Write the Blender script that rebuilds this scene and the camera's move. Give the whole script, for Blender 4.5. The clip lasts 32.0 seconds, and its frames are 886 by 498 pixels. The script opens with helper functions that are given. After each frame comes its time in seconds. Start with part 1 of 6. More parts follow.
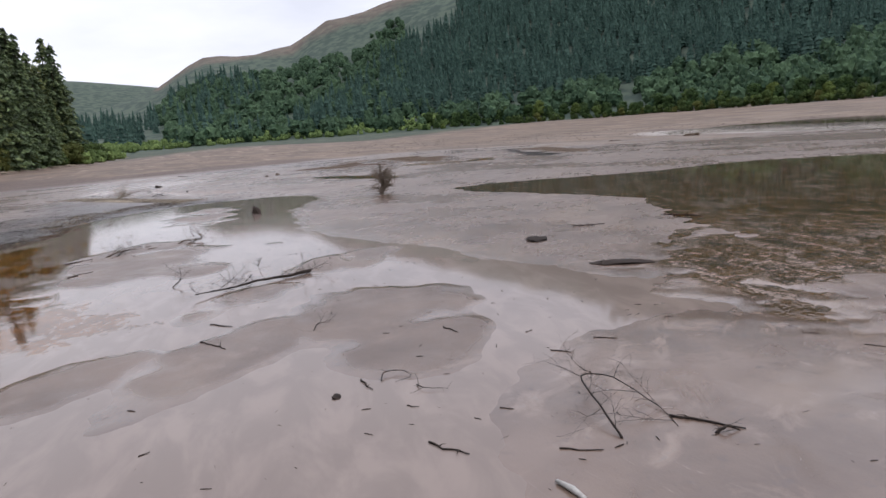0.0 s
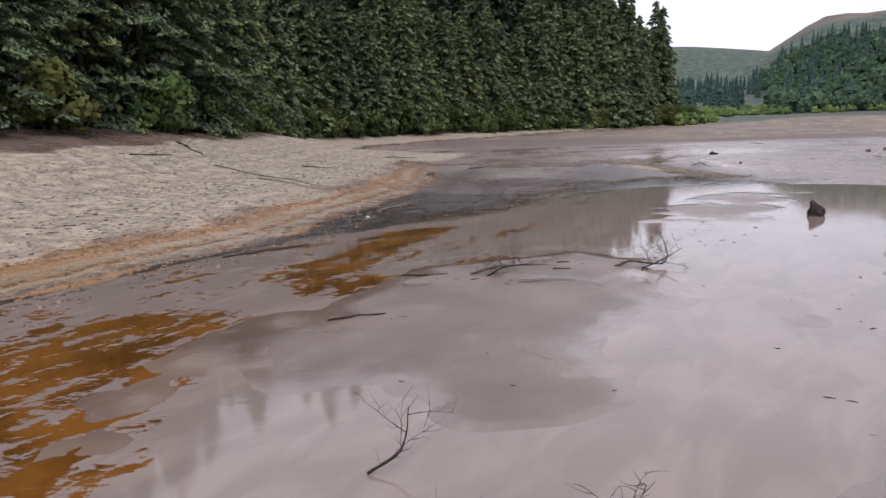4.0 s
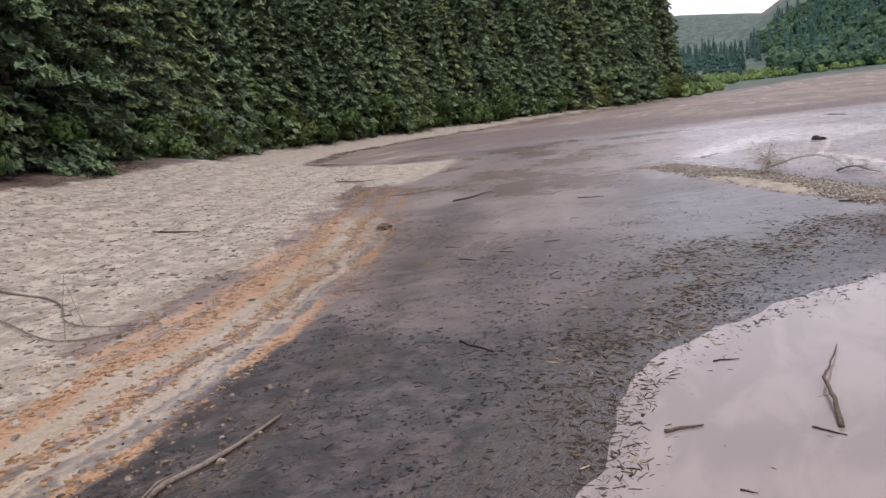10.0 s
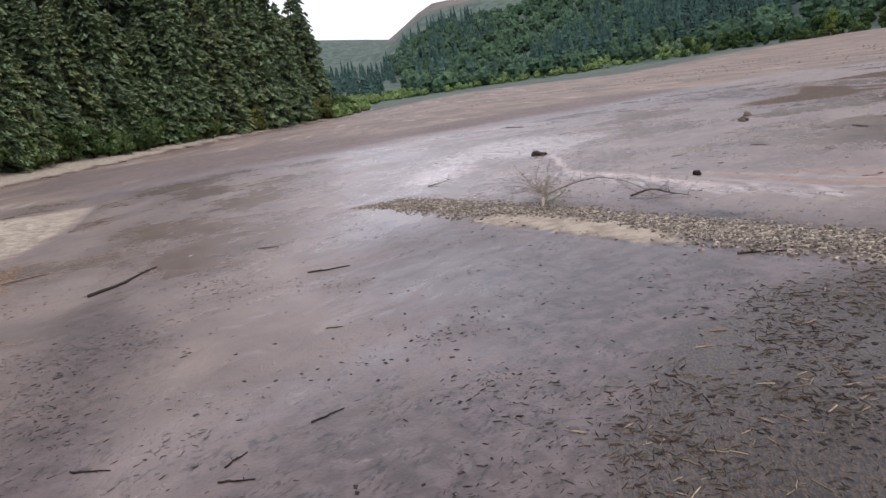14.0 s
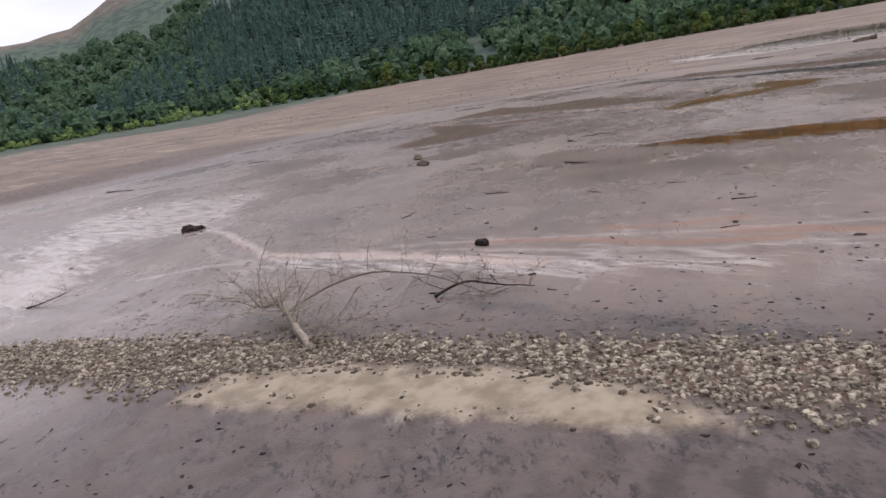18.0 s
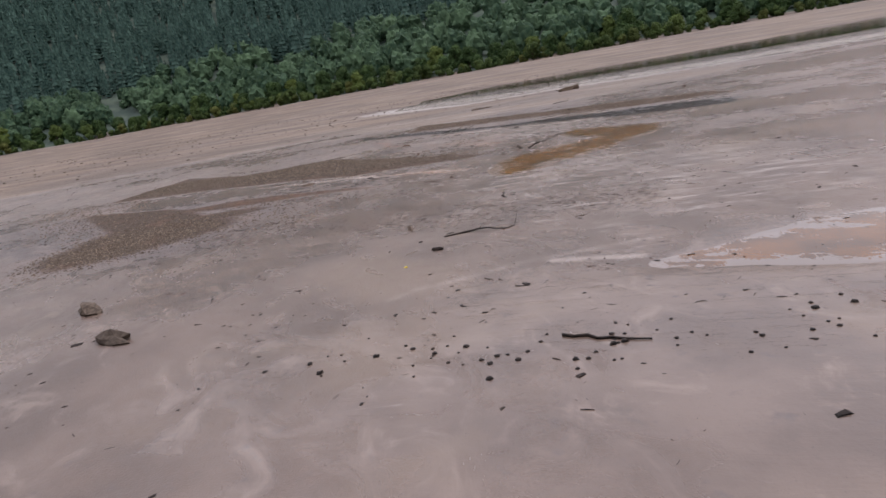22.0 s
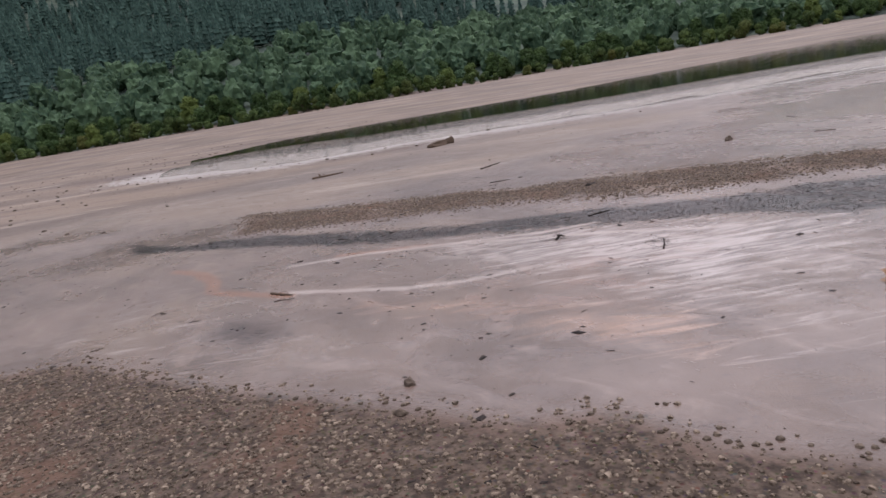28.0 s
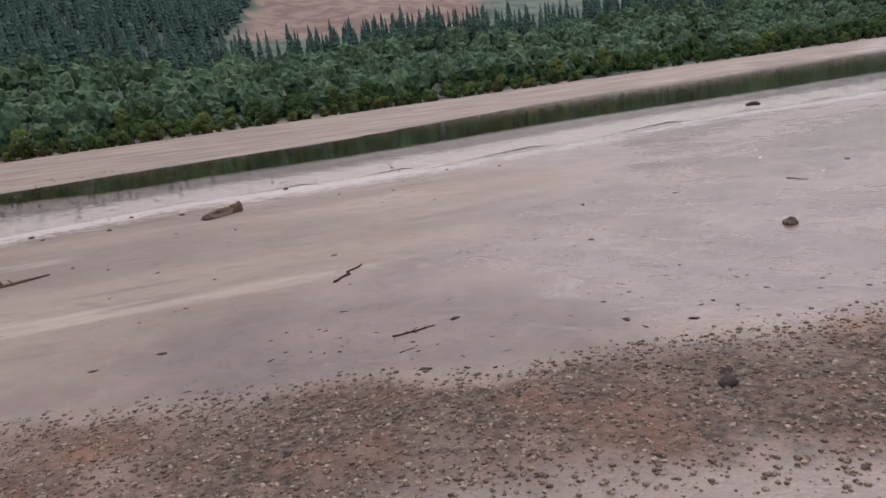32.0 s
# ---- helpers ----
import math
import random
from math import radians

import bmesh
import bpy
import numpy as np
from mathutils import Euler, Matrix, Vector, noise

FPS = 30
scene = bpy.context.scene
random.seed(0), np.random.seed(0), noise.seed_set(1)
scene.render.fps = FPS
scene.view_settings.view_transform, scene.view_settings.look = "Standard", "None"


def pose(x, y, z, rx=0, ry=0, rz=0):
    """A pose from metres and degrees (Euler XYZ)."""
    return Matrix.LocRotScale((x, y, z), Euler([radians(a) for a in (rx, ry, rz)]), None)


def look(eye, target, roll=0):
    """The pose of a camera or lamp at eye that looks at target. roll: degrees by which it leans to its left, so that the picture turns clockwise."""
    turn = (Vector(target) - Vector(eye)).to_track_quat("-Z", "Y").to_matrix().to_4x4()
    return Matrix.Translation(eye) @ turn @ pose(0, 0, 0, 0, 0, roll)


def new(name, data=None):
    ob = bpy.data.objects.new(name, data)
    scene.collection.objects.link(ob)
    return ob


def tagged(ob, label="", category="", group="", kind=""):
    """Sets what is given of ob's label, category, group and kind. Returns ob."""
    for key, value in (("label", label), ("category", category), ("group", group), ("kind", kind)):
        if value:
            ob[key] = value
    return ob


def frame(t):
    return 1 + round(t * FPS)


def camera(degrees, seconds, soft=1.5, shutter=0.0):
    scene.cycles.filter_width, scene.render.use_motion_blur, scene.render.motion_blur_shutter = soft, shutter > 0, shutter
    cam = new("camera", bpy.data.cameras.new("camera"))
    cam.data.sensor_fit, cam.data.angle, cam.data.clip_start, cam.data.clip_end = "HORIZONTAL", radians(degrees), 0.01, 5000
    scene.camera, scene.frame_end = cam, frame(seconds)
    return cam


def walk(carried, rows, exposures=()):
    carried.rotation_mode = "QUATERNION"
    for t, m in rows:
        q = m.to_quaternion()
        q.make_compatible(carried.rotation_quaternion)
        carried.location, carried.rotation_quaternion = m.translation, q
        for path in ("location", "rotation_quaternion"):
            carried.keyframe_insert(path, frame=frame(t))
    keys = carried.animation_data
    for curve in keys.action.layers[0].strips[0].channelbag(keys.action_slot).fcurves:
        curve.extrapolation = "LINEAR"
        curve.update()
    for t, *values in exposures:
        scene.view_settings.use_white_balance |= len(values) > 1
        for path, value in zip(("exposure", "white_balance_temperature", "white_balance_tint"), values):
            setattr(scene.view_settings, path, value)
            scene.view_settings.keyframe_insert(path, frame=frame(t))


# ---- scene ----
cam = camera(63.8, 32.0)
PATH = [
    (0, (-13.83, -24.768, 5.067), (-12.422, -23.387, 4.736), -4.2),
    (0.5, (-11.979, -22.878, 4.957), (-10.621, -21.447, 4.627), -4.0),
    (1, (-10.091, -20.821, 4.833), (-8.888, -19.256, 4.511), -3.1),
    (1.5, (-8.174, -18.613, 4.676), (-7.209, -16.89, 4.359), -1.9),
    (2, (-6.438, -16.455, 4.571), (-5.763, -14.6, 4.251), -1.1),
    (2.5, (-4.866, -14.146, 4.473), (-4.619, -12.188, 4.149), 0.2),
    (3, (-3.439, -11.768, 4.309), (-3.414, -9.795, 3.978), 0.2),
    (3.5, (-2.37, -9.421, 4.147), (-2.353, -7.45, 3.812), -0.9),
    (5.5, (0.0, 0.0, 3.497), (0.0, 1.969, 3.149), -3.9),
    (6, (0.259, 2.366, 3.752), (0.256, 4.335, 3.402), -4.5),
    (6.5, (0.519, 4.563, 4.028), (0.511, 6.531, 3.675), -5.0),
    (7, (0.677, 6.659, 4.201), (0.666, 8.627, 3.846), -5.3),
    (7.5, (0.762, 8.721, 4.046), (0.749, 10.689, 3.689), -5.6),
    (8, (0.811, 10.69, 3.853), (0.796, 12.658, 3.494), -5.8),
    (8.5, (0.79, 12.71, 3.876), (0.774, 14.677, 3.515), -5.9),
    (9, (0.757, 14.739, 4.228), (0.741, 16.705, 3.866), -6.1),
    (9.5, (0.71, 16.801, 4.595), (0.693, 18.767, 4.233), -6.3),
    (10, (0.706, 18.772, 4.782), (0.714, 20.738, 4.417), -6.5),
    (10.5, (0.676, 20.713, 4.871), (0.789, 22.674, 4.497), -7.3),
    (11, (0.677, 22.51, 4.927), (0.952, 24.451, 4.535), -8.4),
    (11.5, (0.674, 24.295, 4.978), (1.196, 26.18, 4.559), -9.5),
    (12, (0.771, 26.093, 4.968), (1.519, 27.895, 4.528), -10.1),
    (12.5, (0.925, 27.913, 4.931), (1.796, 29.658, 4.487), -9.8),
    (13, (1.178, 29.619, 4.86), (2.056, 31.363, 4.427), -9.2),
    (13.5, (1.487, 31.33, 4.807), (2.372, 33.073, 4.382), -8.6),
    (15.5, (2.81, 37.354, 4.937), (3.774, 39.058, 4.527), -8.0),
    (16, (3.486, 38.931, 4.929), (4.736, 40.429, 4.489), -10.1),
    (16.5, (4.114, 40.448, 5.007), (5.61, 41.688, 4.532), -11.1),
    (17, (4.728, 41.916, 5.0), (6.388, 42.918, 4.51), -11.3),
    (17.5, (5.632, 43.333, 4.966), (7.305, 44.322, 4.492), -10.4),
    (18, (6.921, 44.803, 4.923), (8.597, 45.791, 4.46), -9.7),
    (18.5, (8.643, 46.392, 4.889), (10.322, 47.378, 4.432), -9.1),
    (19, (10.703, 48.078, 4.855), (12.399, 49.038, 4.405), -8.8),
    (19.5, (13.073, 49.828, 4.829), (14.815, 50.704, 4.383), -9.0),
    (20, (15.68, 51.58, 4.796), (17.479, 52.331, 4.349), -9.3),
    (20.5, (18.401, 53.287, 4.806), (20.263, 53.86, 4.351), -9.8),
    (21, (21.365, 54.905, 4.798), (23.275, 55.276, 4.333), -10.3),
    (21.5, (24.312, 56.4, 4.824), (26.248, 56.58, 4.353), -10.5),
    (22, (27.499, 57.722, 4.843), (29.442, 57.824, 4.38), -10.2),
    (22.5, (30.667, 58.79, 4.853), (32.614, 58.885, 4.404), -9.7),
    (23, (33.87, 59.703, 4.864), (35.82, 59.795, 4.428), -9.3),
    (23.5, (37.033, 60.485, 4.898), (38.986, 60.574, 4.472), -9.0),
    (24, (40.188, 61.124, 4.897), (42.143, 61.21, 4.483), -8.6),
    (24.5, (43.272, 61.69, 4.943), (45.229, 61.775, 4.539), -8.4),
    (26.5, (54.32, 63.274, 5.401), (56.272, 63.135, 4.988), -8.4),
    (27, (57.569, 63.409, 5.33), (59.507, 63.146, 4.913), -8.8),
    (27.5, (60.689, 63.492, 5.336), (62.601, 63.089, 4.912), -9.1),
    (28, (63.796, 63.445, 5.295), (65.664, 62.877, 4.861), -9.6),
    (28.5, (66.801, 63.255, 5.269), (68.609, 62.524, 4.827), -9.9),
    (29, (69.722, 62.987, 5.254), (71.455, 62.094, 4.805), -9.9),
    (29.5, (72.541, 62.515, 5.249), (74.19, 61.478, 4.795), -10.0),
    (30, (75.299, 61.906, 5.263), (76.876, 60.762, 4.809), -9.9),
    (30.5, (77.977, 61.067, 5.24), (79.551, 59.915, 4.8), -9.3),
    (31, (80.576, 60.058, 5.232), (82.15, 58.9, 4.805), -8.8),
    (31.5, (83.009, 59.02, 5.259), (84.582, 57.858, 4.843), -8.4),
    (32, (85.412, 57.82, 5.264), (86.986, 56.655, 4.857), -8.1),
]
walk(cam, [(t, look(eye, target, roll)) for t, eye, target, roll in PATH], [(0.0, -0.04, 6150, 15), (1.0, -0.14, 6150, 15), (2.0, -0.3, 6150, 16), (3.0, -0.12, 6150, 17), (6.0, 0.2, 6100, 19), (10.0, 0.3, 6050, 19), (12.0, 0.3, 6000, 18), (13.0, 0.26, 6000, 18), (17.0, 0.1, 6250, 18), (20.0, 0.0, 6250, 18), (24.0, 0.03, 6330, 19), (27.0, 0.06, 6250, 20), (29.0, 0.02, 6230, 20), (32.0, 0.14, 6330, 19)])

# ---------------------------------------------------------------- sky and light
world = bpy.data.worlds.new("overcast_sky")
scene.world = world
world.use_nodes = True
wn, wl = world.node_tree.nodes, world.node_tree.links
wn.clear()
sky = wn.new("ShaderNodeTexSky")
sky.sky_type = "NISHITA"
sky.sun_disc = False
sky.sun_elevation, sky.sun_rotation = radians(48), radians(150)
sky.air_density, sky.dust_density, sky.ozone_density = 1.0, 3.0, 1.0
w_co = wn.new("ShaderNodeTexCoord")
w_map = wn.new("ShaderNodeMapping")
w_map.inputs["Scale"].default_value = (1.0, 1.0, 3.2)
w_cloud = wn.new("ShaderNodeTexNoise")
w_cloud.inputs["Scale"].default_value = 2.3
w_cloud.inputs["Detail"].default_value = 6
w_cloud.inputs["Roughness"].default_value = 0.55
w_ramp = wn.new("ShaderNodeValToRGB")
w_ramp.color_ramp.elements[0].position, w_ramp.color_ramp.elements[0].color = 0.3, (10.0, 10.2, 10.8, 1)
w_ramp.color_ramp.elements[1].position, w_ramp.color_ramp.elements[1].color = 0.7, (14.4, 14.4, 14.6, 1)
w_mix = wn.new("ShaderNodeMix")
w_mix.data_type = "RGBA"
w_mix.inputs["Factor"].default_value = 0.86
w_bg = wn.new("ShaderNodeBackground")
w_bg.inputs["Strength"].default_value = 0.1
w_out = wn.new("ShaderNodeOutputWorld")
wl.new(w_co.outputs["Generated"], w_map.inputs["Vector"])
wl.new(w_map.outputs["Vector"], w_cloud.inputs["Vector"])
wl.new(w_cloud.outputs["Fac"], w_ramp.inputs["Fac"])
wl.new(sky.outputs["Color"], w_mix.inputs[6])
wl.new(w_ramp.outputs["Color"], w_mix.inputs[7])
w_sep = wn.new("ShaderNodeSeparateXYZ")
w_up = wn.new("ShaderNodeMapRange")
for key, value in (("From Min", -0.05), ("From Max", 0.9), ("To Min", 0.86), ("To Max", 1.22)):
    w_up.inputs[key].default_value = value
w_mul = wn.new("ShaderNodeVectorMath")
w_mul.operation = "SCALE"
wl.new(w_co.outputs["Generated"], w_sep.inputs["Vector"])
wl.new(w_sep.outputs["Z"], w_up.inputs["Value"])
wl.new(w_mix.outputs[2], w_mul.inputs[0])
wl.new(w_up.outputs["Result"], w_mul.inputs["Scale"])
wl.new(w_mul.outputs["Vector"], w_bg.inputs["Color"])
wl.new(w_bg.outputs["Background"], w_out.inputs["Surface"])

sun_data = bpy.data.lights.new("sun", "SUN")
sun_data.energy, sun_data.angle, sun_data.color = 1.1, radians(25), (1.0, 0.96, 0.9)
sun = new("sun", sun_data)
sun.matrix_world = look((0, 0, 100), (-8, 55, 0))

# ---------------------------------------------------------------- material helpers


class Mat:
    """A small builder of node materials."""

    def __init__(self, name, rough=0.7, spec=0.3, metal=0.0):
        self.m = bpy.data.materials.new(name)
        self.m.use_nodes = True
        self.n, self.l = self.m.node_tree.nodes, self.m.node_tree.links
        self.b = self.n["Principled BSDF"]
        self.b.inputs["Roughness"].default_value = rough
        self.b.inputs["Specular IOR Level"].default_value = spec
        self.b.inputs["Metallic"].default_value = metal
        self.co = self.n.new("ShaderNodeTexCoord").outputs["Object"]
        self.pos = self.n.new("ShaderNodeNewGeometry").outputs["Position"]

    def put(self, sock, value):
        if isinstance(value, bpy.types.NodeSocket):
            self.l.new(value, sock)
        elif isinstance(value, tuple) and len(value) == 3 and sock.type == "RGBA":
            sock.default_value = (*value, 1)
        else:
            sock.default_value = value

    def noise(self, scale, detail=4, rough=0.55, stretch=None, turn=0.0, world_space=True, distort=0.0):
        t = self.n.new("ShaderNodeTexNoise")
        t.inputs["Scale"].default_value, t.inputs["Detail"].default_value = scale, detail
        t.inputs["Roughness"].default_value, t.inputs["Distortion"].default_value = rough, distort
        src = self.pos if world_space else self.co
        if stretch:
            mp = self.n.new("ShaderNodeMapping")
            mp.vector_type = "TEXTURE"
            mp.inputs["Scale"].default_value = tuple(1.0 / v for v in stretch)
            mp.inputs["Rotation"].default_value = (0, 0, turn)
            self.l.new(src, mp.inputs["Vector"])
            src = mp.outputs["Vector"]
        self.l.new(src, t.inputs["Vector"])
        return t.outputs["Fac"]

    def bands(self, w, scale, detail=3):
        """Noise along one value, for lines that follow it."""
        t = self.n.new("ShaderNodeTexNoise")
        t.noise_dimensions = "1D"
        t.inputs["Scale"].default_value, t.inputs["Detail"].default_value = scale, detail
        self.l.new(w, t.inputs["W"])
        return t.outputs["Fac"]

    def cells(self, scale, feature="F1", world_space=True):
        t = self.n.new("ShaderNodeTexVoronoi")
        t.feature = feature
        t.inputs["Scale"].default_value = scale
        self.l.new(self.pos if world_space else self.co, t.inputs["Vector"])
        return t

    def ramp(self, fac, lo, hi, a=0.0, b=1.0):
        r = self.n.new("ShaderNodeMapRange")
        r.interpolation_type = "SMOOTHSTEP"
        for k, v in zip(("Value", "From Min", "From Max", "To Min", "To Max"), (fac, lo, hi, a, b)):
            self.put(r.inputs[k], v)
        return r.outputs["Result"]

    def math(self, op, a, b=0.0, c=0.0):
        r = self.n.new("ShaderNodeMath")
        r.operation = op
        for s, v in zip(r.inputs, (a, b, c)):
            self.put(s, v)
        return r.outputs["Value"]

    def mix(self, fac, a, b, mode="MIX"):
        r = self.n.new("ShaderNodeMix")
        r.data_type, r.blend_type = "RGBA", mode
        self.put(r.inputs["Factor"], fac)
        self.put(r.inputs[6], a)
        self.put(r.inputs[7], b)
        return r.outputs[2]

    def mixf(self, fac, a, b):
        r = self.n.new("ShaderNodeMix")
        self.put(r.inputs["Factor"], fac)
        self.put(r.inputs[2], a)
        self.put(r.inputs[3], b)
        return r.outputs[0]

    def zone(self, name):
        a = self.n.new("ShaderNodeAttribute")
        a.attribute_name = name
        s = self.n.new("ShaderNodeSeparateColor")
        self.l.new(a.outputs["Color"], s.inputs["Color"])
        return s.outputs["Red"], s.outputs["Green"], s.outputs["Blue"]

    def bump(self, height, strength, distance):
        b = self.n.new("ShaderNodeBump")
        b.inputs["Strength"].default_value, b.inputs["Distance"].default_value = strength, distance
        self.put(b.inputs["Height"], height)
        self.l.new(b.outputs["Normal"], self.b.inputs["Normal"])

    def random(self):
        return self.n.new("ShaderNodeObjectInfo").outputs["Random"]

    def island(self):
        return self.n.new("ShaderNodeNewGeometry").outputs["Random Per Island"]

    def done(self, color, rough=None, spec=None):
        self.put(self.b.inputs["Base Color"], color)
        if rough is not None:
            self.put(self.b.inputs["Roughness"], rough)
        if spec is not None:
            self.put(self.b.inputs["Specular IOR Level"], spec)
        return self.m


def ground_material():
    k = Mat("lake_bed", spec=0.5)
    pale, orange, dark = k.zone("zone_a")
    gravel, wet, rust = k.zone("zone_b")
    grass, tan, clear = k.zone("zone_c")
    damp, uphill, litter = k.zone("zone_d")
    sand, bright, peach = k.zone("zone_e")
    run, shore_shine, dusk = k.zone("zone_f")
    film, brown, _ = k.zone("zone_g")
    n1, n2, n3 = k.noise(0.35, 5), k.noise(2.2, 5), k.noise(14, 3)
    flow = k.noise(0.8, 6, 0.6, stretch=(0.75, 1.25, 1), turn=0.35, distort=0.9)
    slow = k.noise(0.09, 5, 0.6, stretch=(1.0, 0.28, 1), turn=-0.45)
    ragged = k.math("MULTIPLY_ADD", k.math("ADD", k.math("MULTIPLY", n2, 0.6), k.math("MULTIPLY", n3, 0.4)), 0.7, -0.35)
    broad = k.math("ADD", ragged, k.math("MULTIPLY_ADD", flow, 1.2, -0.6))

    def over(mask, amount, lo, hi, base, top, full=1.0):
        """Lays a colour over another where a mask and a share of ragged noise say so."""
        return k.mix(k.ramp(k.math("ADD", mask, k.math("MULTIPLY", broad, amount)), lo, hi, 0.0, full), base, top)

    # wet silt
    mud = k.mix(k.ramp(n1, 0.34, 0.66), (0.112, 0.076, 0.059), (0.166, 0.116, 0.091))
    mud = k.mix(k.ramp(flow, 0.52, 0.75), mud, (0.225, 0.162, 0.128))
    mud = k.mix(k.ramp(n2, 0.58, 0.78, 0.0, 0.7), mud, (0.100, 0.073, 0.066))
    mud = k.mix(k.ramp(k.noise(0.16, 4), 0.52, 0.66, 0.0, 0.6), mud, (0.205, 0.146, 0.108))
    # dry flats
    c_tan = k.mix(k.ramp(slow, 0.38, 0.60), (0.110, 0.077, 0.057), (0.188, 0.136, 0.098))
    c_tan = k.mix(k.ramp(k.noise(0.3, 5, 0.6, stretch=(1.0, 0.2, 1), turn=-0.45), 0.54, 0.66, 0.0, 0.75), c_tan, (0.095, 0.064, 0.050))
    c_tan = k.mix(k.ramp(k.noise(0.22, 5, 0.6, stretch=(1.0, 0.16, 1), turn=-0.40), 0.58, 0.66, 0.0, 0.6), c_tan, (0.33, 0.265, 0.21))
    color = k.mix(k.ramp(k.math("ADD", tan, k.math("MULTIPLY", broad, 0.6)), 0.3, 0.7), mud, c_tan)
    c_dusk = k.mix(k.ramp(k.noise(1.1, 5, 0.65, stretch=(0.5, 1.2, 1), turn=0.9), 0.40, 0.62), (0.066, 0.043, 0.037), (0.135, 0.092, 0.075))
    color = over(dusk, 0.9, 0.3, 0.8, color, c_dusk, 0.9)
    color = over(brown, 0.5, 0.2, 0.9, color, k.mix(k.ramp(flow, 0.38, 0.62), (0.050, 0.036, 0.031), (0.088, 0.064, 0.055)), 0.9)
    # pale braided silt, with sky reflection on wet films painted in as well; peach silt
    rill = k.noise(1.9, 5, 0.62, stretch=(0.28, 1.4, 1), turn=1.3, distort=1.0)
    rilled = k.math("MULTIPLY_ADD", rill, 2.0, -1.0)
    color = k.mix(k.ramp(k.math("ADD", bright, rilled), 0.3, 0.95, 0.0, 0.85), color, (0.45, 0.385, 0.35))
    color = k.mix(k.ramp(k.math("ADD", peach, k.math("MULTIPLY", rilled, 0.6)), 0.2, 0.8, 0.0, 0.85), color, (0.42, 0.265, 0.185))
    # damp grey mud with dark scraps
    c_damp = k.mix(k.ramp(n2, 0.36, 0.64), (0.040, 0.030, 0.027), (0.096, 0.072, 0.065))
    color = k.mix(k.ramp(k.math("ADD", damp, k.math("MULTIPLY", broad, 0.7)), 0.1, 0.95, 0.0, 0.9), color, c_damp)
    clump = k.ramp(k.noise(1.3, 5, 0.6), 0.42, 0.58)
    flecks = k.ramp(k.noise(9, 5, 0.72, stretch=(0.5, 1.0, 1), turn=0.6), 0.51, 0.58)
    color = k.mix(k.math("MULTIPLY", k.math("MULTIPLY", flecks, clump), k.math("MINIMUM", k.math("MULTIPLY", damp, 1.3), 0.85)), color, (0.020, 0.015, 0.013))
    specks = k.ramp(k.noise(24, 4, 0.75), 0.62, 0.70)
    color = k.mix(k.math("MULTIPLY", specks, 0.45), color, (0.058, 0.043, 0.038))
    # brown gravel ground, darkened to paint in shade between the pebbles
    stones = k.cells(11.0)
    c_grav = k.mix(k.ramp(k.noise(6.0, 4), 0.35, 0.65), (0.044, 0.032, 0.025), (0.115, 0.084, 0.064))
    c_grav = k.mix(k.ramp(stones.outputs["Distance"], 0.15, 0.5), k.mix(0.5, c_grav, stones.outputs["Color"], "MULTIPLY"), c_grav)
    c_grav = k.mix(k.ramp(k.noise(0.45, 4), 0.52, 0.66, 0.0, 0.5), c_grav, (0.140, 0.078, 0.052))
    color = over(gravel, 1.7, 0.3, 0.85, color, c_grav)
    # sky reflection on the wet river margin, laid on as a pale colour
    color = over(shore_shine, 1.6, 0.3, 0.9, color, (0.36, 0.325, 0.295), 0.8)
    c_sand = k.mix(k.ramp(n2, 0.35, 0.65), (0.20, 0.158, 0.112), (0.31, 0.258, 0.190))
    color = over(sand, 1.0, 0.3, 0.75, color, c_sand)
    # black shore mud
    c_dark = k.mix(k.ramp(k.noise(1.6, 5), 0.38, 0.64), (0.023, 0.017, 0.015), (0.074, 0.055, 0.048))
    c_dark = k.mix(k.ramp(k.noise(8.0, 5, 0.75, stretch=(0.6, 1.2, 1), turn=0.6), 0.50, 0.60, 0.0, 0.85), c_dark, (0.010, 0.008, 0.007))
    c_dark = k.mix(k.ramp(k.noise(17.0, 4, 0.75), 0.58, 0.68, 0.0, 0.7), c_dark, (0.115, 0.088, 0.070))
    color = over(dark, 1.1, 0.25, 0.75, color, c_dark)
    # reed and leaf litter
    hay = k.noise(24, 5, 0.75, stretch=(0.5, 1.6, 1), turn=0.9)
    c_lit = k.mix(k.ramp(hay, 0.45, 0.58), (0.012, 0.009, 0.007), (0.080, 0.057, 0.036))
    color = over(litter, 1.5, 0.45, 0.75, color, c_lit, 0.8)
    # the bank: tide lines of orange chips, then dry grey-buff stones
    climb = k.math("ADD", k.math("MULTIPLY", uphill, 32.0), k.math("MULTIPLY_ADD", k.noise(0.22, 5), 2.4, -1.2))
    tide = k.bands(climb, 0.95, 2)
    c_or = k.mix(k.ramp(n3, 0.35, 0.65), (0.25, 0.132, 0.062), (0.36, 0.215, 0.115))
    c_or = k.mix(k.ramp(tide, 0.50, 0.56), c_or, k.mix(k.ramp(n3, 0.4, 0.6), (0.24, 0.178, 0.115), (0.32, 0.25, 0.168)))
    c_or = k.mix(k.math("MULTIPLY", k.ramp(k.bands(climb, 1.4, 3), 0.54, 0.60, 0.0, 0.9), k.ramp(n2, 0.36, 0.52)), c_or, (0.095, 0.072, 0.058))
    color = over(orange, 0.8, 0.3, 0.62, color, c_or)
    c_pale = k.mix(k.ramp(k.noise(1.2, 6, 0.65), 0.36, 0.64), (0.232, 0.190, 0.140), (0.385, 0.325, 0.245))
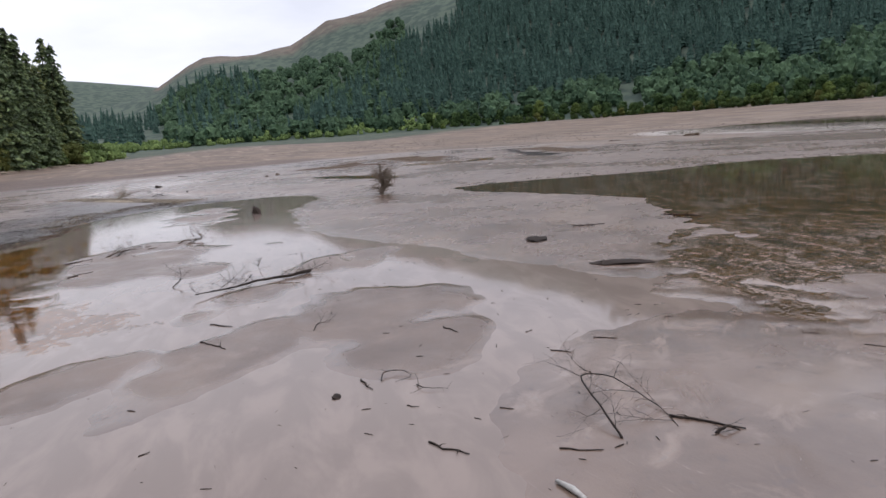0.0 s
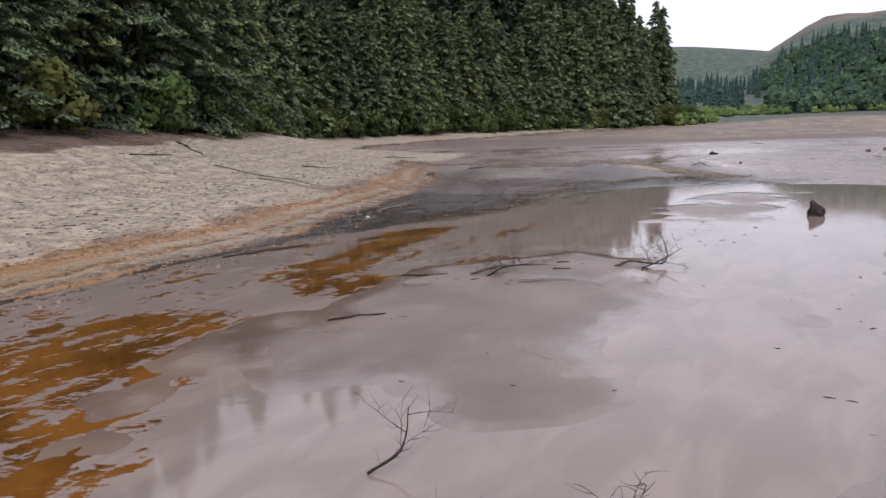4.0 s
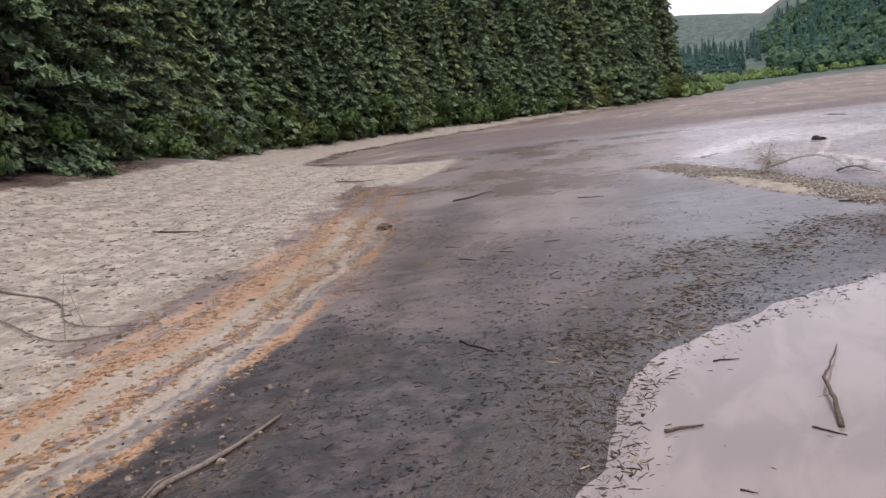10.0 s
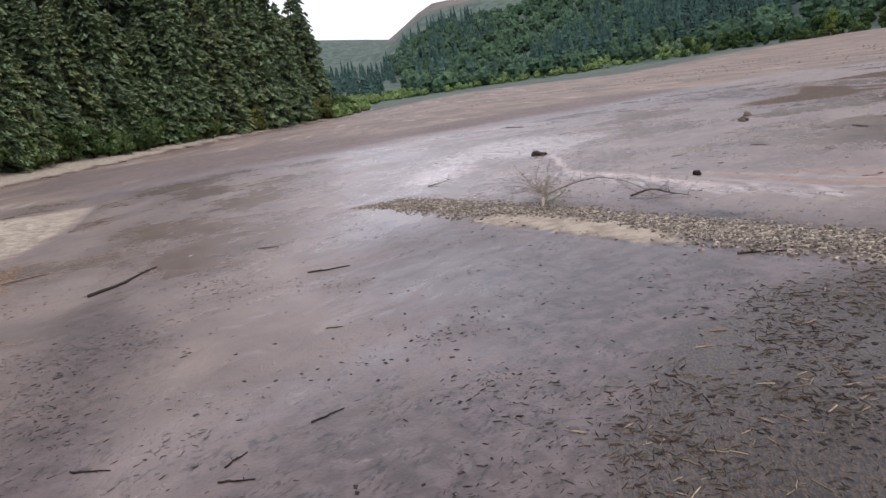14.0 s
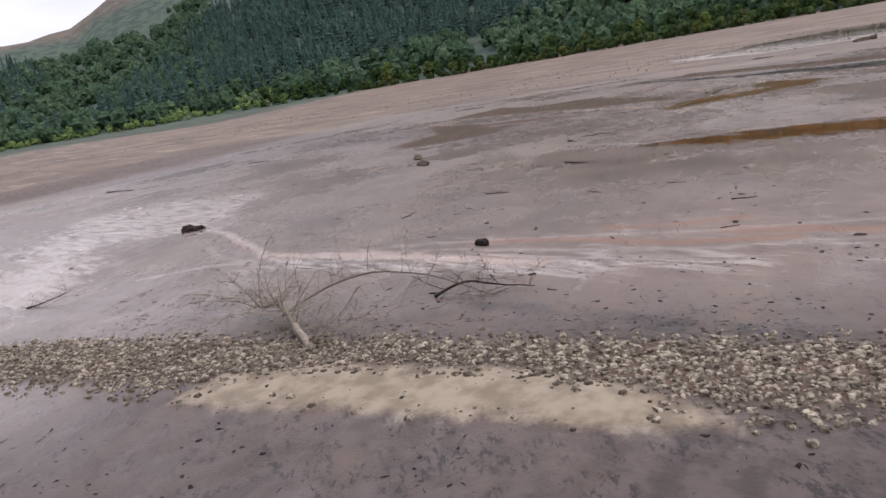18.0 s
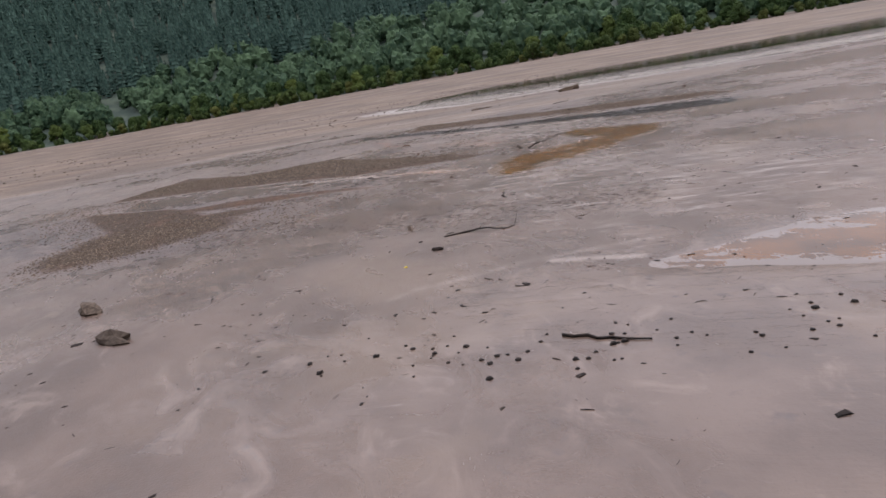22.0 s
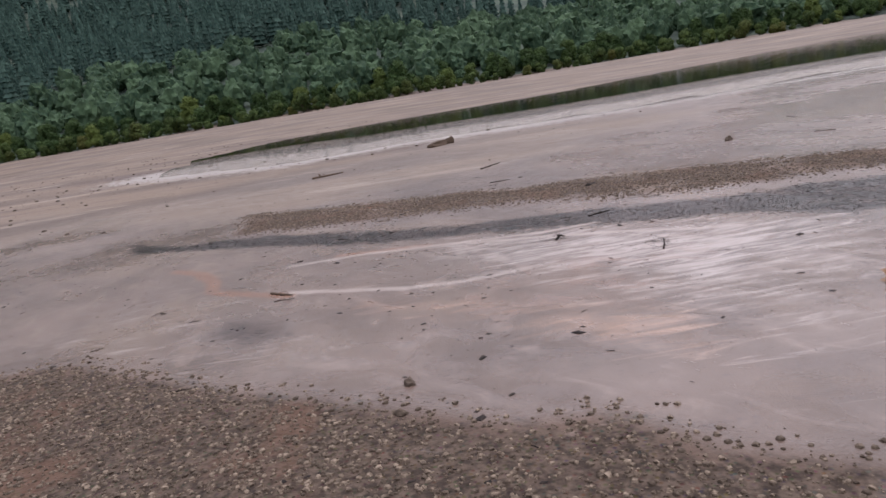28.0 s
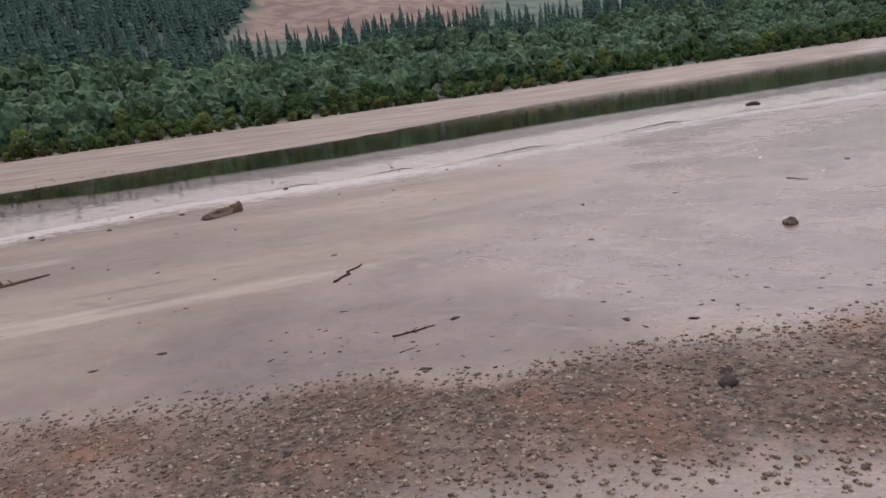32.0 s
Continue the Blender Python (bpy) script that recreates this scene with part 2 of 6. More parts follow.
    c_pale = k.mix(k.ramp(k.noise(7.0, 5, 0.7), 0.54, 0.66, 0.0, 0.7), c_pale, (0.12, 0.099, 0.080))
    c_pale = k.mix(k.ramp(k.noise(19.0, 4, 0.7), 0.60, 0.70, 0.0, 0.75), c_pale, (0.46, 0.41, 0.34))
    c_pale = k.mix(k.math("MULTIPLY", k.ramp(tide, 0.53, 0.60, 0.0, 0.5), k.ramp(n2, 0.40, 0.56)), c_pale, (0.150, 0.124, 0.098))
    color = over(pale, 0.8, 0.36, 0.64, color, c_pale)
    color = k.mix(k.math("MULTIPLY", k.ramp(k.math("ADD", rust, broad), 0.2, 0.9), 0.75), color, (0.215, 0.105, 0.062))
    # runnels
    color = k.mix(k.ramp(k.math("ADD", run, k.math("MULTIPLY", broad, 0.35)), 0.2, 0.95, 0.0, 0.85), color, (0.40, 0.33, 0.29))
    g1 = k.noise(0.06, 6)
    # hill grass, its green shifted to blue in place of distance haze
    c_gr = k.mix(k.ramp(g1, 0.4, 0.6), (0.046, 0.066, 0.054), (0.080, 0.104, 0.078))
    color = k.mix(k.ramp(k.math("ADD", grass, ragged), 0.3, 0.7), color, c_gr)
    c_cl = k.mix(k.ramp(k.noise(0.05, 5), 0.4, 0.6), (0.125, 0.082, 0.070), (0.175, 0.13, 0.105))
    color = k.mix(k.ramp(k.math("ADD", clear, ragged), 0.3, 0.7), color, c_cl)
    # gloss: a film of water in the low parts, dull where it has dried
    dry = k.math("MAXIMUM", k.math("MAXIMUM", pale, grass), k.math("MAXIMUM", k.math("MULTIPLY", gravel, 0.8), clear))
    dry = k.math("MAXIMUM", dry, k.math("MULTIPLY", tan, 0.55))
    shine = k.ramp(k.math("ADD", wet, k.math("MULTIPLY", k.math("SUBTRACT", flow, 0.5), 0.9)), 0.25, 0.9)
    rough = k.mixf(shine, 0.42, 0.22)
    low = k.n.new("ShaderNodeSeparateXYZ")
    k.l.new(k.pos, low.inputs["Vector"])
    rough = k.mixf(k.math("MULTIPLY", film, k.ramp(low.outputs["Z"], 0.034, 0.0)), rough, 0.045)
    rough = k.mixf(k.math("MULTIPLY", damp, 0.5), rough, 0.42)
    rough = k.mixf(k.ramp(k.math("MAXIMUM", dry, k.math("MULTIPLY", sand, 0.8)), 0.2, 0.6), rough, 0.85)
    spec = k.mixf(k.ramp(dry, 0.2, 0.6), 0.7, 0.15)
    spec = k.mixf(k.ramp(k.math("MAXIMUM", k.math("MAXIMUM", k.math("MAXIMUM", damp, k.math("MULTIPLY", brown, 0.8)), dark), litter), 0.2, 0.8), spec, 0.25)
    h = k.math("ADD", k.math("MULTIPLY", n3, 0.35), k.math("MULTIPLY", k.math("MULTIPLY", k.math("SUBTRACT", 1.0, shine), 1.4), k.noise(30, 3)))
    h = k.math("ADD", h, k.math("MULTIPLY", k.math("ADD", gravel, pale), k.math("MULTIPLY", stones.outputs["Distance"], 2.0)))
    h = k.math("ADD", h, k.math("MULTIPLY", rill, 0.8))
    h = k.math("MULTIPLY", h, k.math("SUBTRACT", 1.0, k.math("MULTIPLY", k.math("MULTIPLY", film, k.ramp(low.outputs["Z"], 0.045, 0.005)), 0.93)))
    k.bump(h, 0.45, 0.03)
    return k.done(color, rough, spec)


def water_material(name, bed, deep, ripple, rough=0.03, chop=2.5, calm=0.4):
    k = Mat(name, rough=rough, spec=0.5)
    k.b.inputs["IOR"].default_value = 1.33
    d, film, peach = k.zone("depth")
    n = k.noise(0.8, 5, stretch=(0.5, 1.3, 1), turn=1.0, distort=0.5)
    f = k.noise(1.9, 5, 0.62, stretch=(0.7, 1.2, 1), turn=1.0, distort=0.6)
    fine = k.noise(5.0, 3, 0.6, stretch=(0.5, 1.4, 1), turn=-0.1, distort=1.0)
    blot = k.math("ADD", k.math("MULTIPLY_ADD", n, 2.0, -1.0), k.math("ADD", k.math("MULTIPLY_ADD", f, 2.2, -1.1), k.math("MULTIPLY_ADD", fine, 1.2, -0.6)))
    fac = k.ramp(k.math("ADD", d, k.math("MULTIPLY", blot, k.ramp(d, 0.0, 0.2))), 0.40, 0.60)
    bed2 = k.mix(k.ramp(n, 0.4, 0.65), bed, tuple(c * 1.25 for c in bed))
    bed2 = k.mix(k.ramp(k.math("ADD", peach, k.math("MULTIPLY_ADD", n, 1.0, -0.5)), 0.3, 0.9, 0.0, 0.75), bed2, (0.36, 0.205, 0.115))
    deep2 = k.mix(k.ramp(k.noise(0.6, 3), 0.4, 0.65), deep, tuple(c * 0.5 for c in deep))
    rip = k.math("ADD", k.math("MULTIPLY", k.noise(2.6, 2, stretch=(0.6, 1.8, 1), turn=0.3), 1.0), k.math("MULTIPLY", k.noise(9, 2, stretch=(0.6, 1.5, 1), turn=0.5), 0.35))
    k.bump(k.math("MULTIPLY", rip, k.math("MULTIPLY_ADD", film, chop, calm)), ripple, 0.05)
    silt = k.ramp(f, 0.56, 0.68)
    return k.done(k.mix(fac, bed2, deep2), k.mixf(k.math("MULTIPLY", silt, film), rough, 0.22))


def leaf_material(name, dark, light, per_island=True, rough=0.7, warm=None):
    k = Mat(name, rough=rough, spec=0.08)
    c = k.mix(k.ramp(k.noise(0.5, 4), 0.35, 0.65), dark, light)
    c = k.mix(k.math("MULTIPLY", k.random(), 0.55), c, tuple(0.5 * a + 0.5 * b for a, b in zip(dark, light)))
    r = k.island() if per_island else k.random()
    c = k.mix(k.ramp(r, 0.35, 1.0, 0.0, 0.8), c, tuple(1.3 * b for b in light))
    c = k.mix(k.ramp(k.noise(0.11, 2), 0.42, 0.58, 0.0, 0.4), c, tuple(0.6 * a for a in dark))
    if warm:
        c = k.mix(k.ramp(k.random(), 0.72, 1.0, 0.0, 0.5), c, warm)
    return k.done(c)


def needle_material(name, inner, mid_tone, tip_tone, gold):
    """Needles: darker inside the crown, paler towards the bough tips."""
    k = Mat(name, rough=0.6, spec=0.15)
    g, _, _ = k.zone("tipward")
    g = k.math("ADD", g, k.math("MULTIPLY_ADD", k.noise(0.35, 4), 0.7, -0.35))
    c = k.mix(k.ramp(g, 0.05, 0.45), inner, mid_tone)
    c = k.mix(k.ramp(g, 0.42, 0.95, 0.0, 0.9), c, k.mix(k.ramp(k.random(), 0.5, 0.95), tip_tone, gold))
    c = k.mix(k.math("MULTIPLY", k.island(), 0.4), c, tuple(0.5 * v for v in mid_tone))
    c = k.mix(k.ramp(k.random(), 0.0, 0.5, 0.45, 0.0), c, tuple(0.55 * v for v in mid_tone))
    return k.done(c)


def bark_material(name, a, b, scale=18.0):
    k = Mat(name, rough=0.85, spec=0.2)
    n = k.noise(scale, 5, world_space=False)
    k.bump(n, 0.6, 0.02)
    c = k.mix(k.ramp(n, 0.35, 0.65), a, b)
    return k.done(k.mix(k.math("MULTIPLY", k.random(), 0.4), c, tuple(0.6 * v for v in a)))


def stone_material(name, a, b, per_island):
    k = Mat(name, rough=0.75, spec=0.18)
    n = k.noise(11, 5)
    c = k.mix(k.ramp(n, 0.35, 0.68), a, b)
    r = k.island() if per_island else k.random()
    c = k.mix(k.ramp(r, 0.0, 1.0, 0.0, 0.7), c, tuple(0.45 * v for v in a))
    k.bump(n, 0.4, 0.01)
    return k.done(c)


M_GROUND = ground_material()
M_POOL = water_material("shallow_pool_water", (0.190, 0.150, 0.130), (0.150, 0.060, 0.012), 0.07, 0.045)
M_ORANGEPOOL = water_material("rippled_rusty_water", (0.26, 0.20, 0.165), (0.175, 0.074, 0.014), 0.3, 0.08)
M_DARKPOOL = water_material("dark_peaty_water", (0.165, 0.122, 0.096), (0.085, 0.043, 0.014), 0.4, 0.03, 2.2, 0.08)
# the pale first colour imitates sky glitter along the near edge
M_RIVER = water_material("river_water", (0.34, 0.31, 0.275), (0.012, 0.0105, 0.007), 0.6, 0.04, 5.0, 0.08)
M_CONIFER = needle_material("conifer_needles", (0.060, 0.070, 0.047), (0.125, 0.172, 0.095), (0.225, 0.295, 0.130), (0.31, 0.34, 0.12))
# far needles: distance haze mixed into the colour, bluer and paler
M_FARCON = leaf_material("hazed_conifer_needles", (0.024, 0.054, 0.045), (0.058, 0.099, 0.078))
M_LEAF = leaf_material("broadleaf_foliage", (0.016, 0.036, 0.012), (0.054, 0.088, 0.029), warm=(0.130, 0.162, 0.037))
M_SHRUB = leaf_material("shrub_foliage", (0.028, 0.050, 0.018), (0.082, 0.118, 0.036), warm=(0.13, 0.115, 0.03))
# far leaves, tinted bluer than the near ones to imitate haze
M_FARLEAF = leaf_material("hazed_woodland_foliage", (0.025, 0.054, 0.032), (0.065, 0.105, 0.056))
M_BARK = bark_material("conifer_bark", (0.10, 0.075, 0.055), (0.05, 0.038, 0.03), 6.0)
M_WETWOOD = bark_material("wet_dark_wood", (0.020, 0.015, 0.013), (0.05, 0.037, 0.03))
M_GREYWOOD = bark_material("weathered_grey_wood", (0.135, 0.104, 0.08), (0.225, 0.18, 0.14))
M_PALEWOOD = bark_material("bleached_bare_wood", (0.25, 0.205, 0.16), (0.40, 0.345, 0.28))
M_BROWNWOOD = bark_material("brown_driftwood", (0.075, 0.052, 0.036), (0.14, 0.10, 0.072))
M_PEBBLE = stone_material("river_pebbles", (0.085, 0.060, 0.043), (0.30, 0.235, 0.175), True)
M_BARPEBBLE = stone_material("pale_bar_pebbles", (0.085, 0.064, 0.046), (0.46, 0.395, 0.305), True)
M_PALESTONE = stone_material("pale_slate_chips", (0.20, 0.172, 0.14), (0.38, 0.34, 0.29), True)
M_DARKCHIP = stone_material("dark_debris_chips", (0.017, 0.013, 0.012), (0.055, 0.040, 0.033), True)
M_LITTER = stone_material("brown_litter_chips", (0.042, 0.029, 0.020), (0.14, 0.10, 0.064), True)
M_STRAW = stone_material("pale_reed_straw", (0.26, 0.19, 0.115), (0.46, 0.37, 0.25), True)
M_ORANGECHIP = stone_material("orange_bark_chips", (0.20, 0.108, 0.050), (0.37, 0.24, 0.135), True)
M_ROCK = stone_material("brown_rock", (0.085, 0.062, 0.048), (0.22, 0.17, 0.13), False)
M_WHITE = stone_material("whitened_wood", (0.50, 0.48, 0.45), (0.68, 0.66, 0.62), False)
M_YELLOW = stone_material("yellow_leaf", (0.55, 0.42, 0.05), (0.65, 0.52, 0.08), False)

# ---------------------------------------------------------------- plan
BANK_FOOT = [(-95, -75), (-40, -32), (-22, -8), (-14, 7), (-9.6, 15.5), (-7.0, 20.5), (-5.9, 26.9), (-4.6, 29.8), (-2.9, 36.8), (-1.6, 47.5), (-1.3, 62), (-0.6, 75), (0.8, 88), (2.0, 92), (-1.0, 97), (-9, 105), (-15, 125), (-13, 155), (8, 195), (38, 255), (80, 312), (125, 370), (195, 485)]
SHORE = [(195, 485), (215, 560), (300, 640), (420, 620), (510, 520), (560, 420), (575, 330), (560, 253), (510, 150), (465, 70), (436, 0), (440, -100), (432, -189), (385, -270), (360, -480), (340, -800), (250, -1100)]
POOL_EDGE = [(-30, -22), (-20, -6), (-12.2, 8), (-8.2, 15.2), (-6.2, 18.5), (-3.3, 20.6), (-1.4, 22.2), (1.2, 24.4), (3.2, 27.0), (4.2, 29.7), (6.3, 31.6), (8.9, 33.1), (10.9, 33.9), (14.2, 34.9), (18.5, 34.2), (22, 32.5), (23.5, 29.5)]
RIVER = [(205, 62), (172, 66), (152, 52), (150, 38), (142, 26), (136, 10), (131, -11), (119, -33), (102, -80), (80, -150), (60, -300), (60, -600), (225, -600), (245, -342), (268, -219), (236, -81), (217, -16), (228, 15), (232, 42)]
POOL_START = POOL_EDGE + [(22, 25), (18, 21.5), (14.5, 18), (9.5, 10), (8, 3), (7, -5), (6.5, -11), (3, -16), (-2, -15.5), (-5, -16.5), (-9, -22), (-18, -30)]
POOL_DARK = [(31, 17), (36, 14.3), (42, 7.4), (55, 0.5), (60, -9), (70, -26), (50, -45), (30, -42), (14, -34), (4.5, -22), (4.8, -18), (6.6, -14.8), (9, -13.2), (14, -12), (19, -11), (22, -8), (27.5, -4), (29, 6)]
POOL_ORANGE = [(57, 40), (58.2, 45.5), (60, 50), (61.6, 54.2), (61.4, 57.8), (64, 60.6), (68, 61.5), (70.5, 58.2), (72.0, 55.8), (73.2, 57.8), (76.5, 60.4), (82.4, 60.6), (88, 64.2), (99.7, 65.9), (92, 59.5), (88.2, 55.4), (85.3, 51.4), (81.9, 48.6), (79.1, 46.8), (76, 41), (70, 36)]
POOL_SMALL = [(40.6, 43.0), (41.2, 50.4), (42.9, 53.6), (44.3, 49.8), (44.4, 44.0), (43.4, 39.0), (42.2, 35.5), (40.8, 38.5)]


def seg_distance(px, py, pts, closed=False):
    """Distance to a polyline, and on which side of it: positive on its left."""
    best, side = np.full(px.shape, 1e9), np.zeros(px.shape)
    pairs = list(zip(pts[:-1], pts[1:])) + ([(pts[-1], pts[0])] if closed else [])
    for (ax, ay), (bx, by) in pairs:
        dx, dy = bx - ax, by - ay
        f = np.clip(((px - ax) * dx + (py - ay) * dy) / (dx * dx + dy * dy), 0, 1)
        d = np.hypot(px - ax - f * dx, py - ay - f * dy)
        s = np.sign(dx * (py - ay) - dy * (px - ax))
        near = d < best
        best, side = np.where(near, d, best), np.where(near, s, side)
    return best, side


def inside(px, py, pts):
    got = np.zeros(px.shape, bool)
    for (ax, ay), (bx, by) in zip(pts, pts[1:] + pts[:1]):
        with np.errstate(divide="ignore", invalid="ignore"):
            cross = ((ay > py) != (by > py)) & (px < (bx - ax) * (py - ay) / (by - ay + 1e-12) + ax)
        got ^= cross
    return got


def area(px, py, pts, soft):
    """1 inside a polygon, 0 outside, soft across its edge."""
    xs, ys = [p[0] for p in pts], [p[1] for p in pts]
    near = ((px > min(xs) - soft) & (px < max(xs) + soft) & (py > min(ys) - soft) & (py < max(ys) + soft)).nonzero()[0]
    got = np.zeros(px.shape)
    if len(near):
        qx, qy = px[near], py[near]
        d, _ = seg_distance(qx, qy, pts, True)
        got[near] = smooth(np.where(inside(qx, qy, pts), d, -d) / soft * 0.5 + 0.5)
    return got


def streak(px, py, pts, width):
    """1 along a line, fading out at width on both sides."""
    xs, ys = [p[0] for p in pts], [p[1] for p in pts]
    near = ((px > min(xs) - width) & (px < max(xs) + width) & (py > min(ys) - width) & (py < max(ys) + width)).nonzero()[0]
    got = np.zeros(px.shape)
    if len(near):
        got[near] = smooth(1 - seg_distance(px[near], py[near], pts)[0] / width)
    return got


def smooth(v):
    v = np.clip(v, 0, 1)
    return v * v * (3 - 2 * v)


LATTICE = np.random.RandomState(5).rand(256, 256)


def value_noise(x, y):
    xi, yi = np.floor(x).astype(int), np.floor(y).astype(int)
    u, v = smooth(x - xi), smooth(y - yi)
    g = lambda a, b: LATTICE[a % 256, b % 256]
    return (g(xi, yi) * (1 - u) + g(xi + 1, yi) * u) * (1 - v) + (g(xi, yi + 1) * (1 - u) + g(xi + 1, yi + 1) * u) * v


def fbm(x, y, octaves=4):
    total, amp, norm = 0, 1.0, 0.0
    for k in range(octaves):
        total = total + amp * value_noise(x * 2**k + 17.3 * k, y * 2**k - 9.1 * k)
        norm += amp
        amp *= 0.5
    return total / norm


LAKE = BANK_FOOT + SHORE[1:] + [(100, -1200), (-60, -800), (-160, -250)]
CENTRE = (30.0, 30.0)
# crest of the near hills and of the far ridge: bearing, rise in degrees
NEAR_CREST = [(-180, 7), (-100, 7), (-40, 5), (-10, 4), (12, 2.2), (17, 2.4), (19.5, 3.0), (21, 3.6), (22.6, 4.0), (24.6, 4.9), (25.9, 5.8), (27.2, 6.5), (28.7, 7.0), (29.8, 6.9), (32, 7.05), (34.6, 7.35), (36, 8.3), (37.2, 8.95), (39, 9.4), (41, 9.8), (43.5, 10.5), (50, 12.5), (60, 15), (80, 16), (100, 14.5), (116, 12.5), (135, 11), (160, 9), (180, 9)]


def bearing(px, py):
    return np.degrees(np.arctan2(px - CENTRE[0], py - CENTRE[1])), np.hypot(px - CENTRE[0], py - CENTRE[1])


# low silt banks that stand out of the first pool: centre, half lengths, lean
SILT = ((-0.4, 6.6, 5.4, 3.6, 0.6), (-0.5, -8.6, 2.9, 2.6, 0.3), (-4.2, -4.6, 1.6, 1.0, 0.4), (5.0, -2.0, 2.2, 1.1, 0.5), (-5.2, -8.6, 3.4, 1.3, 0.5), (-2.2, -12.6, 2.2, 1.4, 0.4), (-0.5, 2.4, 1.6, 0.8, 0.4), (10.5, 22.5, 4.0, 2.2, 0.8), (1.0, 12.2, 3.0, 1.8, 0.2), (14, 28, 5, 2.5, 0.4), (-1.8, -3.6, 1.6, 1.0, 0.2), (3.0, -1.4, 1.6, 1.2, 0.3), (-8.6, -7.6, 2.4, 0.9, 0.5), (-5.8, -9.8, 2.0, 0.7, 0.4))


def silt_patches(px, py, n):
    patch = np.zeros(px.shape)
    for cx, cy, rx, ry, turn in SILT:
        c, s = math.cos(turn), math.sin(turn)
        u, v = ((px - cx) * c + (py - cy) * s) / rx, (-(px - cx) * s + (py - cy) * c) / ry
        patch = np.maximum(patch, smooth(1.5 - np.hypot(u, v) + 2.0 * (n - 0.5)))
    return patch


def amber(x, y):
    """How rusty the bed of the large pool is."""
    return np.clip(sum(w * area(x, y, pts, 1.5) for pts, w in zip(AMBER[:2], (0.8, 1.0))), 0, 1)


def pools(px, py):
    """Depth of each pool's hollow in metres."""
    n = fbm(px / 3.1, py / 3.1, 4)
    m = fbm(px / 7.0 + 40, py / 4.0, 4)
    bank, _ = seg_distance(px, py, POOL_EDGE)
    a = area(px, py, POOL_START, 2.0)
    patch = silt_patches(px, py, n)
    deep = a * (0.055 + 0.05 * (m - 0.5)) * (1 - 1.1 * patch) + a * 0.06 * smooth(1 - bank / 7.0) * (n > 0)
    near = smooth((26 - px) / 10)
    deep = deep + area(px, py, POOL_DARK, 3.0) * (0.10 + 0.16 * (m - 0.42) + near * (0.34 * (n - 0.58) + 0.2 * (m - 0.55) + 0.22 * (fbm(px / 0.8 + 9, py / 0.8, 3) - 0.5)))
    deep = deep + amber(px, py) * (0.08 + 0.2 * (m - 0.47) + 0.16 * (n - 0.5))
    deep = deep + area(px, py, POOL_SMALL, 1.2) * 0.09
    return deep


def height(px, py):
    d, side = seg_distance(px, py, BANK_FOOT)
    left = np.where(side > 0, d, 0.0)
    az, r = bearing(px, py)
    z = 0.028 * fbm(px / 2.3, py / 2.3, 4) + 0.012 * fbm(px / 0.6, py / 0.6, 2)
    z = z - pools(px, py)
    river = area(px, py, RIVER, 14.0)
    z = z - 0.7 * river
    # raised pebble bar with the fallen branch
    z = z + 0.16 * area(px, py, [(13.5, 64), (16.4, 64), (17.6, 56), (17.9, 46), (18.6, 40), (15.2, 40), (14.4, 47), (13.8, 56)], 2.2)
    z = z + 0.10 * area(px, py, GRAVEL_MID, 2.5) + 0.12 * area(px, py, GRAVEL_LAST, 3.0)
    lake_d, _ = seg_distance(px, py, LAKE, True)
    out = np.where(inside(px, py, LAKE), 0.0, lake_d)
    right = smooth((px - 0.18 * py - 60) / 120)
    shore_d, _ = seg_distance(px, py, SHORE)
    inner = np.where(inside(px, py, LAKE), shore_d, 0.0)
    rise = 5.0 * smooth(1 - inner / 210.0) * right * (1 - river) * (out <= 0)
    z = z + rise
    # left bank
    south = smooth((28 - py) / 26)
    bank = 0.10 * np.minimum(left, 14) + (0.22 - 0.07 * south) * np.clip(left - 13, 0, 14) + 0.08 * np.clip(left - 27, 0, 8) + (0.6 + 0.5 * smooth((py - 40) / 100)) * np.clip(left - 34 - 8 * south, 0, 50) * smooth((500 - py) / 50)
    rough = (fbm(px / 0.9, py / 0.9, 4) - 0.45) * 0.10 * smooth(left / 5) + 0.5 * (fbm(px / 6, py / 6, 3) - 0.5) * smooth((left - 12) / 10)
    on_left = (side > 0) & (px < 0.45 * py + 10) & (out > 0) & (py < 540) & (left < 200)
    z = np.where(on_left, z + bank + rough, z)
    # hills beyond the far shore
    el = 1.03 * np.interp(az, [a for a, _ in NEAR_CREST], [e for _, e in NEAR_CREST])
    crest = 1500.0
    start = np.maximum(r - out, 60.0)
    s = np.clip(out / np.maximum(crest - start, 200.0), 0, 1.4)
    top = crest * np.tan(np.radians(el))
    hill = 5 + (top - 5) * np.where(s < 1, 0.25 * s + 0.75 * s**1.35, 1.0 - 0.15 * (s - 1))
    hill = hill + (fbm(px / 160, py / 160, 5) - 0.5) * 44 * smooth(out / 300) * smooth((1.04 - s) * 5)
    ridge = 2750 * np.tan(np.radians(np.interp(az, [10, 19, 25, 40], [5.7, 5.35, 4.65, 4.4]))) * smooth((r - 1500) / 1250)
    far = np.maximum(hill, ridge)
    return np.where((out > 0) & ~on_left, np.maximum(far, 5.0 * right + 0.02 * out), z)


